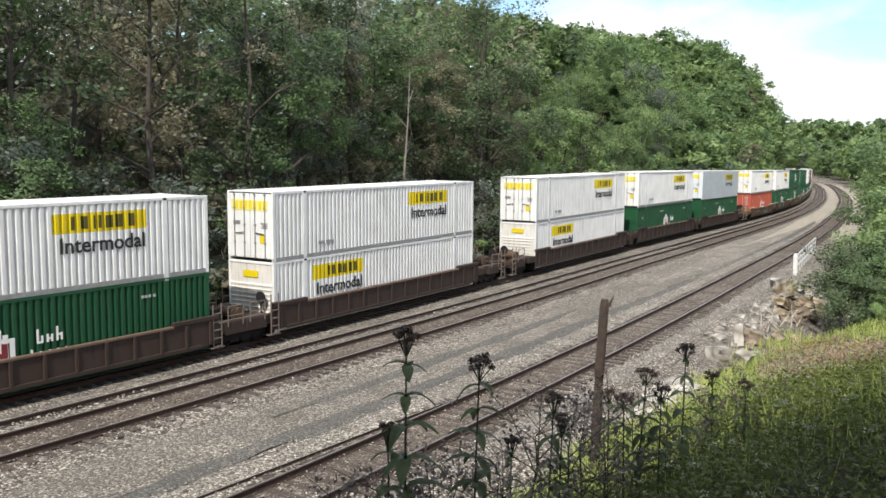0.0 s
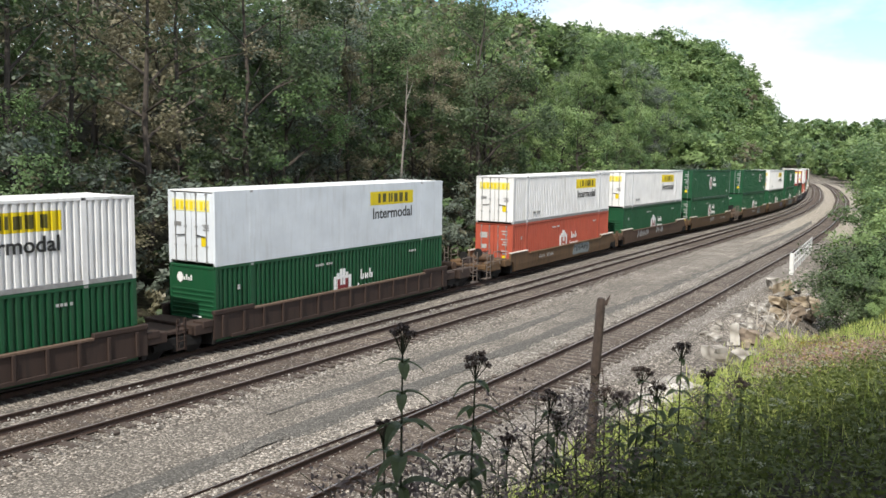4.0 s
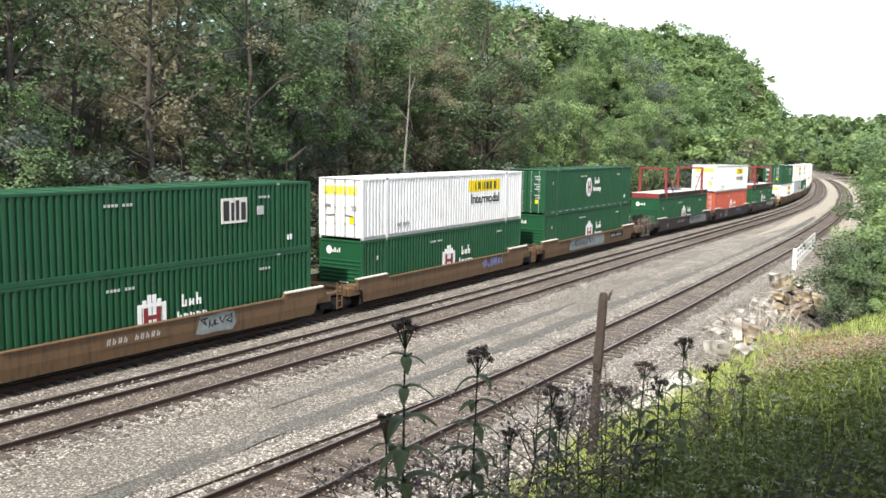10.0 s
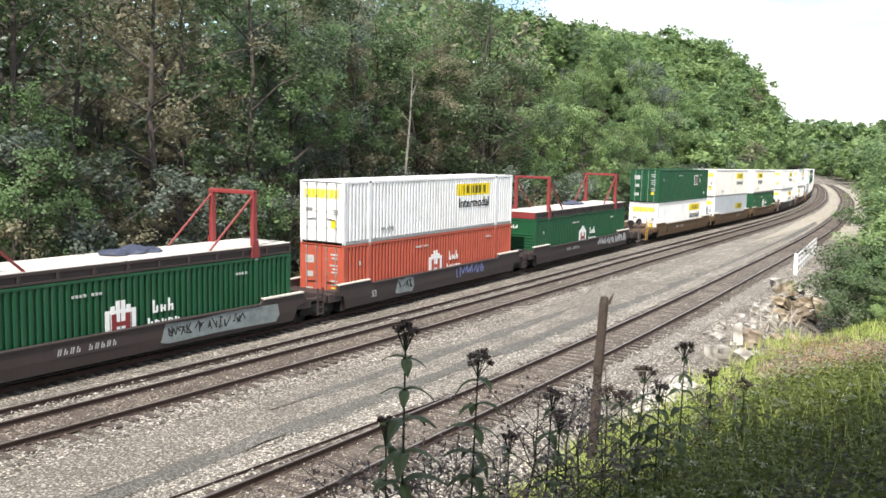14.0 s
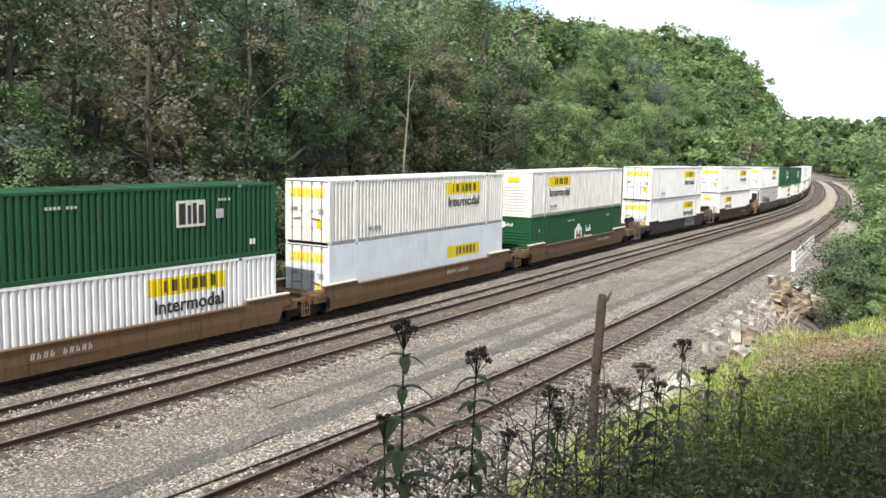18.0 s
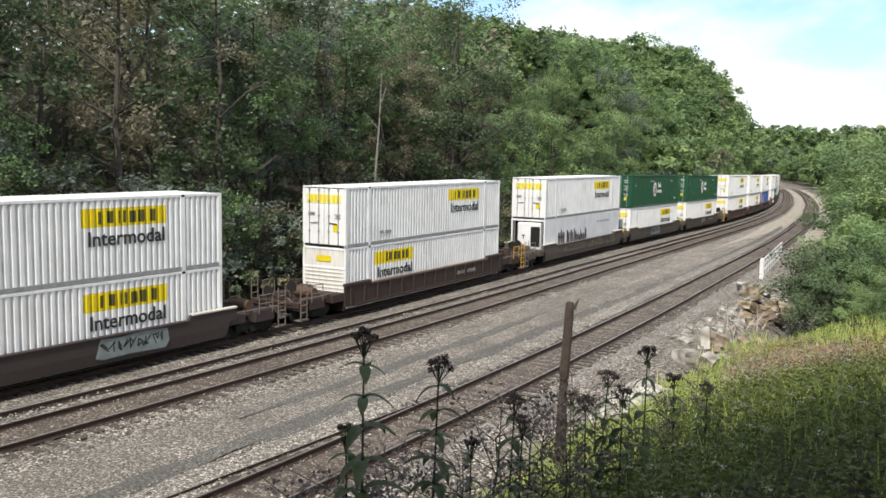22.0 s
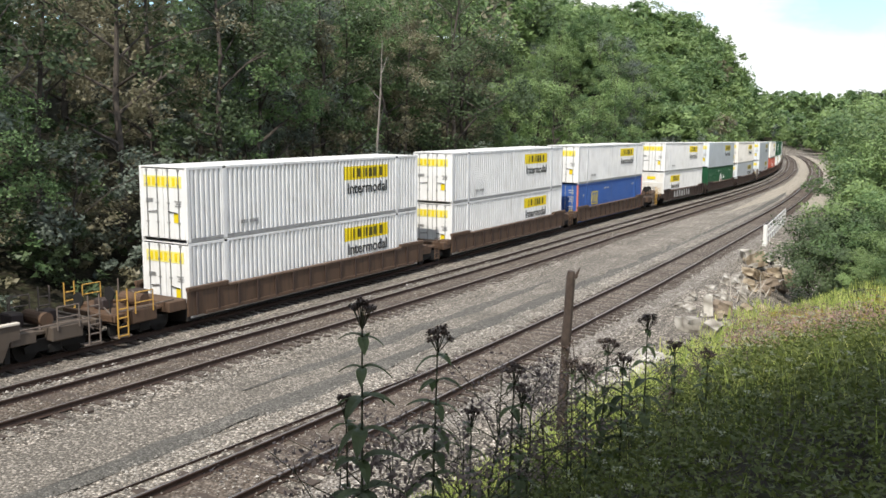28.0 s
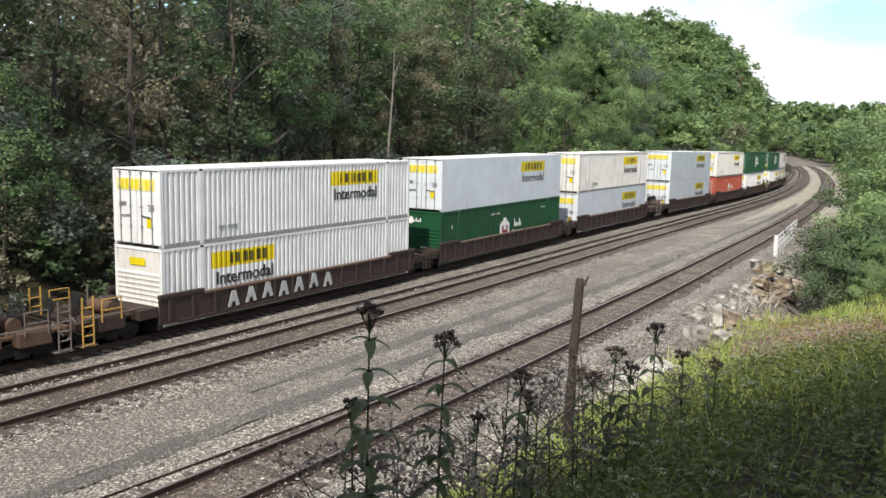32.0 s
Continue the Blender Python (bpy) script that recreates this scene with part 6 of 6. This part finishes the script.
                tagged(part("number_bar", bm, SPRAY_WHITE, patch), "row of pale stencilled marks", kind="stuff")
        elif kind == "tan_patch":
            rnd = random.Random(int(x * 5))
            o = [(x + w * u, 0.62 + 0.62 * v + rnd.uniform(-0.06, 0.06)) for u, v in ((0, 0.1), (0.25, 0.0), (0.5, 0.12), (0.8, 0.02), (1.0, 0.15), (0.96, 0.8), (0.7, 0.98), (0.4, 0.86), (0.15, 0.97), (0.03, 0.7))]
            part("paint_patch", prism(o, y - 0.001, y + 0.02), SPRAY_TAN, car, "overpainted mottled tan patch")
            tagged(part("graffiti", scribble(x + 0.2, w - 0.4, y - 0.004, 0.72, 0.42, 0.04, int(x * 7) + 3), CAR_BROWN, car), "dark sprayed strokes", kind="stuff")
        elif kind == "patch":
            part("paint_patch", prism([(x, 0.56), (x + 0.3, 0.48), (x + w * 0.45, 0.52), (x + w - 0.2, 0.46), (x + w, 0.72), (x + w - 0.1, 1.18), (x + w * 0.6, 1.24), (x + w * 0.3, 1.16), (x + 0.2, 1.22)], y - 0.001, y + 0.02), SPRAY_TEAL, car, "overpainted pale blue-grey patch")
            tagged(part("graffiti", scribble(x + 0.2, w - 0.4, y - 0.004, 0.70, 0.42, 0.05, int(x * 7) + 3), GRIME_SHADE, car), "dark sprayed strokes", kind="stuff")
        elif kind == "size":
            part("lettering", lettering("53", 0.42), GRIME_SHADE if paint_m is CAR_YELLOW else SPRAY_WHITE, car, "size mark", pose(x, y - 0.004, 0.62))
        elif kind == "letters":
            for i in range(7):
                xx = x + i * w / 6.5
                o = [(xx, 0.80), (xx + 0.17, 0.80), (xx + 0.24, 1.0), (xx + 0.40, 1.0), (xx + 0.46, 0.80), (xx + 0.64, 0.82), (xx + 0.44, 1.42), (xx + 0.22, 1.44)]
                part("graffiti", prism([(u, v - 0.22 + 0.04 * (i % 3)) for u, v in o], y - 0.003, y + 0.02), SPRAY_WHITE, car, "small white sprayed letter shape")
        elif kind in ("spray", "blue_spray", "silver"):
            paint_ = {"spray": SPRAY_WHITE, "blue_spray": SPRAY_BLUE, "silver": SPRAY_SILVER}[kind]
            k, n_ = 0.0, 0
            step = 0.85 if kind == "silver" else 0.62
            while k < w - 0.3:
                tagged(part("graffiti", scribble(x + k, step * 0.9, y - 0.003, 0.68, 0.54, 0.15 if kind == "silver" else 0.075, int(x * 10) + n_ * 7), paint_, car), "sprayed wall-writing strokes", kind="stuff")
                k += step
                n_ += 1
    return car


_stakes = {}


def stake_mesh(y0, y1):
    if y0 not in _stakes:
        me = bpy.data.meshes.new("stake")
        boxes([(-0.06, 0.06, y0, y1, 0.46, 1.32)], 0.015).to_mesh(me)
        _stakes[y0] = me
    return _stakes[y0]


LOADS = {
    "jr": ("intermodal_rear", WHITE, True, "door", "white ribbed container with yellow panel near the rear"),
    "jn": ("intermodal_front", WHITE, True, "nose", "white ribbed container with yellow panel near the front"),
    "jq": ("intermodal_front", CREAM, True, "nose", "off-white ribbed container with yellow panel near the front"),
    "jd": ("intermodal_rear", CREAM, True, "door", "off-white ribbed container with doors and yellow panel"),
    "js": ("intermodal_rear", PALE, False, "door", "smooth white container with a small yellow panel"),
    "jp": ("yellow_only", PALE, False, "door", "smooth pale container with a low yellow panel"),
    "hg": ("house", GREEN, True, "nose", "dark green ribbed container with white house emblem"),
    "ho": ("oval", GREEN, True, "door", "dark green ribbed container with white oval emblem"),
    "ge": ("emblem", GREEN, True, "door", "dark green ribbed container with square emblem"),
    "rd": ("house", RED, True, "door", "orange-red ribbed container with white house emblem"),
    "bl": ("blue", BLUE, True, "door", "blue ribbed container with salmon corner posts"),
    "rf": ("script", CLEAN, False, "reefer", "white refrigerated container with dark script lettering"),
    "fr": None,
}
# where each unit's load begins along the train, upper load, lower load, car style, ends, marks
R_, S_ = "ribbed", "smooth"
UNITS = [
    (-19.59, "jr", "hg", R_, "je", CAR_BROWN, ()),
    (0, "jr", "jn", R_, "ee", CAR_BROWN, ()),
    (24.19, "jr", "jn", R_, "ej", CAR_BROWN, ()),
    (43.65, "jr", "hg", R_, "jj", CAR_BROWN, ()),
    (63.4, "js", "hg", R_, "je", CAR_BROWN, ()),
    (87.74, "jr", "rd", S_, "ej", CAR_YELLOW, (("number", -4.6, 3), ("patch", 0.9, 3.0))),
    (107.36, "jr", "hg", S_, "jj", CAR_RUST, (("spray", -5.2, 3.2), ("spray", 0.0, 1.6))),
    (127.3, "ho", "ho", S_, "je", CAR_YELLOW, (("spray", -1.0, 2.0), ("number", 3.4, 3))),
    (151.6, "ge", "hg", S_, "ej", CAR_YELLOW, (("number", -2.4, 3), ("patch", 1.5, 2.0))),
    (171.9, "jr", "hg", S_, "jj", CAR_YELLOW, (("blue_spray", 3.0, 2.2),)),
    (192.0, "ho", "hg", S_, "je", CAR_YELLOW, (("patch", -4.2, 6.4), ("number", 3.6, 3))),
    (216.6, "fr", "hg", S_, "ej", CAR_DARK, (("size", -6.2, 1), ("number", -2.9, 3), ("patch", 1.2, 6.0))),
    (236.8, "jr", "rd", S_, "jj", CAR_DARK, (("size", -6.2, 1), ("patch", -4.2, 1.6), ("blue_spray", 1.5, 3.4))),
    (256.9, "fr", "hg", S_, "je", CAR_DARK, (("number", -3.6, 3), ("silver", 2.2, 5.8))),
    (282.2, "ge", "jr", S_, "ej", CAR_YELLOW, (("size", -6.0, 1), ("number", -3.0, 3))),
    (302.3, "jd", "jp", S_, "jj", CAR_YELLOW, (("number", 1.6, 2),)),
    (322.9, "jq", "hg", S_, "je", CAR_YELLOW, (("number", 2.8, 3), ("size", -6.2, 1))),
    (347.2, "jr", "jr", S_, "ee", CAR_DARK, (("patch", 2.0, 3.2),)),
    (372.1, "jr", "jn", R_, "ee", CAR_BROWN, (("number", 2.4, 3),)),
    (396.2, "jr", "rf", S_, "ej", CAR_GREY, (("tan_patch", -4.8, 4.2), ("tan_patch", 0.2, 3.6), ("tan_patch", 4.3, 2.2))),
    (416.2, "ho", "jr", S_, "jj", CAR_GREY, (("patch", -2.0, 3.0),)),
    (436.85, "ho", "jr", S_, "je", CAR_GREY, (("number", 3.0, 3), ("spray", -1.0, 2.0))),
    (461.4, "jr", "jr", R_, "ej", CAR_RUST, ()),
    (481.8, "jr", "jr", R_, "jj", CAR_RUST, ()),
    (501.7, "jr", "bl", R_, "je", CAR_RUST, ()),
    (525.95, "jr", "jn", R_, "ej", CAR_BROWN, (("letters", -5.0, 6.4),)),
    (545.85, "js", "hg", R_, "jj", CAR_BROWN, ()),
    (565.95, "jd", "js", R_, "je", CAR_BROWN, ()),
    (590.3, "js", "js", R_, "ej", CAR_BROWN, ()),
    (610.3, "jd", "rd", R_, "jj", CAR_BROWN, ()),
    (630.3, "ho", "jr", R_, "je", CAR_BROWN, ()),
    (654.6, "ho", "jr", R_, "ej", CAR_BROWN, ()),
    (674.6, "ho", "rd", R_, "jj", CAR_BROWN, ()),
    (694.6, "ge", "hg", R_, "je", CAR_BROWN, ()),
    (719, "jr", "jr", R_, "ej", CAR_BROWN, ()),
    (739, "jr", "hg", R_, "jj", CAR_BROWN, ()),
    (759, "jr", "jn", R_, "je", CAR_BROWN, ()),
    (783.3, "jr", "hg", R_, "ej", CAR_BROWN, ()),
    (803.3, "ho", "jr", R_, "jj", CAR_BROWN, ()),
    (823.3, "jr", "jr", R_, "je", CAR_BROWN, ()),
    (847.6, "jr", "hg", R_, "ej", CAR_BROWN, ()),
    (867.6, "jr", "jn", R_, "jj", CAR_BROWN, ()),
    (887.6, "ho", "hg", R_, "je", CAR_BROWN, ()),
]
FLOOR, SEAM = 0.275, 3.185
RIDERS = []            # thing, place of its centre along the train, height
_made, _cars = {}, {}


def load(code):
    if code in _made:
        return copy_thing(_made[code], Matrix())
    _made[code] = flat_rack() if code == "fr" else container(*LOADS[code])
    return _made[code]


# which end of a unit has yellow ladders
YELLOW_ENDS = {282.2: -1, 372.1: 1, 461.4: -1, 525.95: -1}
for sig, upper, lower, style, how, colour, marks in UNITS:
    bright = YELLOW_ENDS.get(sig, 0)
    mid = sig + LONG / 2
    words = {CAR_BROWN: "faded brown", CAR_YELLOW: "grimy yellow", CAR_RUST: "rusty brown", CAR_DARK: "dark maroon", CAR_GREY: "faded grey-brown"}[colour]
    key = (style, how, colour.name)
    if not marks and not bright and key in _cars:
        car = copy_thing(_cars[key], Matrix())
    else:
        car = well_car(style, *({"e": "end", "j": "joint"}[k] for k in how), colour, words + (" well car with stake-ribbed sides" if style == R_ else " well car with smooth plate sides") + (" and graffiti" if any("spray" in k or k == "letters" for k, *_ in marks) else ""), marks, bright)
        if not marks and not bright:
            _cars[key] = car
    RIDERS += [(car, mid, 0.0), (load(lower), mid, FLOOR), (load(upper), mid, SEAM)]


def motions():
    for ob, mid, z in RIDERS:
        rows = []
        passing = (mid - LONG / 2 - 6.0) / SPEED
        start = mid - SPEED * passing + travel(passing)
        for t in range(33):
            s = start - travel(t)
            xa, ya, _ = at(s - 7.5)
            xb, yb, _ = at(s + 7.5)
            xc, yc, _ = at(s)
            za, zb = float(train_dip(s - 7.5)), float(train_dip(s + 7.5))
            turn = math.degrees(math.atan2(yb - ya, xb - xa))
            nose = -math.degrees(math.atan2(zb - za, 15.0))
            x, y = (xa + xb) / 4 + xc / 2, (ya + yb) / 4 + yc / 2
            up = Matrix.Rotation(radians(turn), 4, "Z") @ Matrix.Rotation(radians(nose), 4, "Y")
            rows.append((t, Matrix.Translation((x, y, (za + zb) / 2)) @ up @ Matrix.Translation((0, 0, z))))
        walk(ob, rows)


motions()
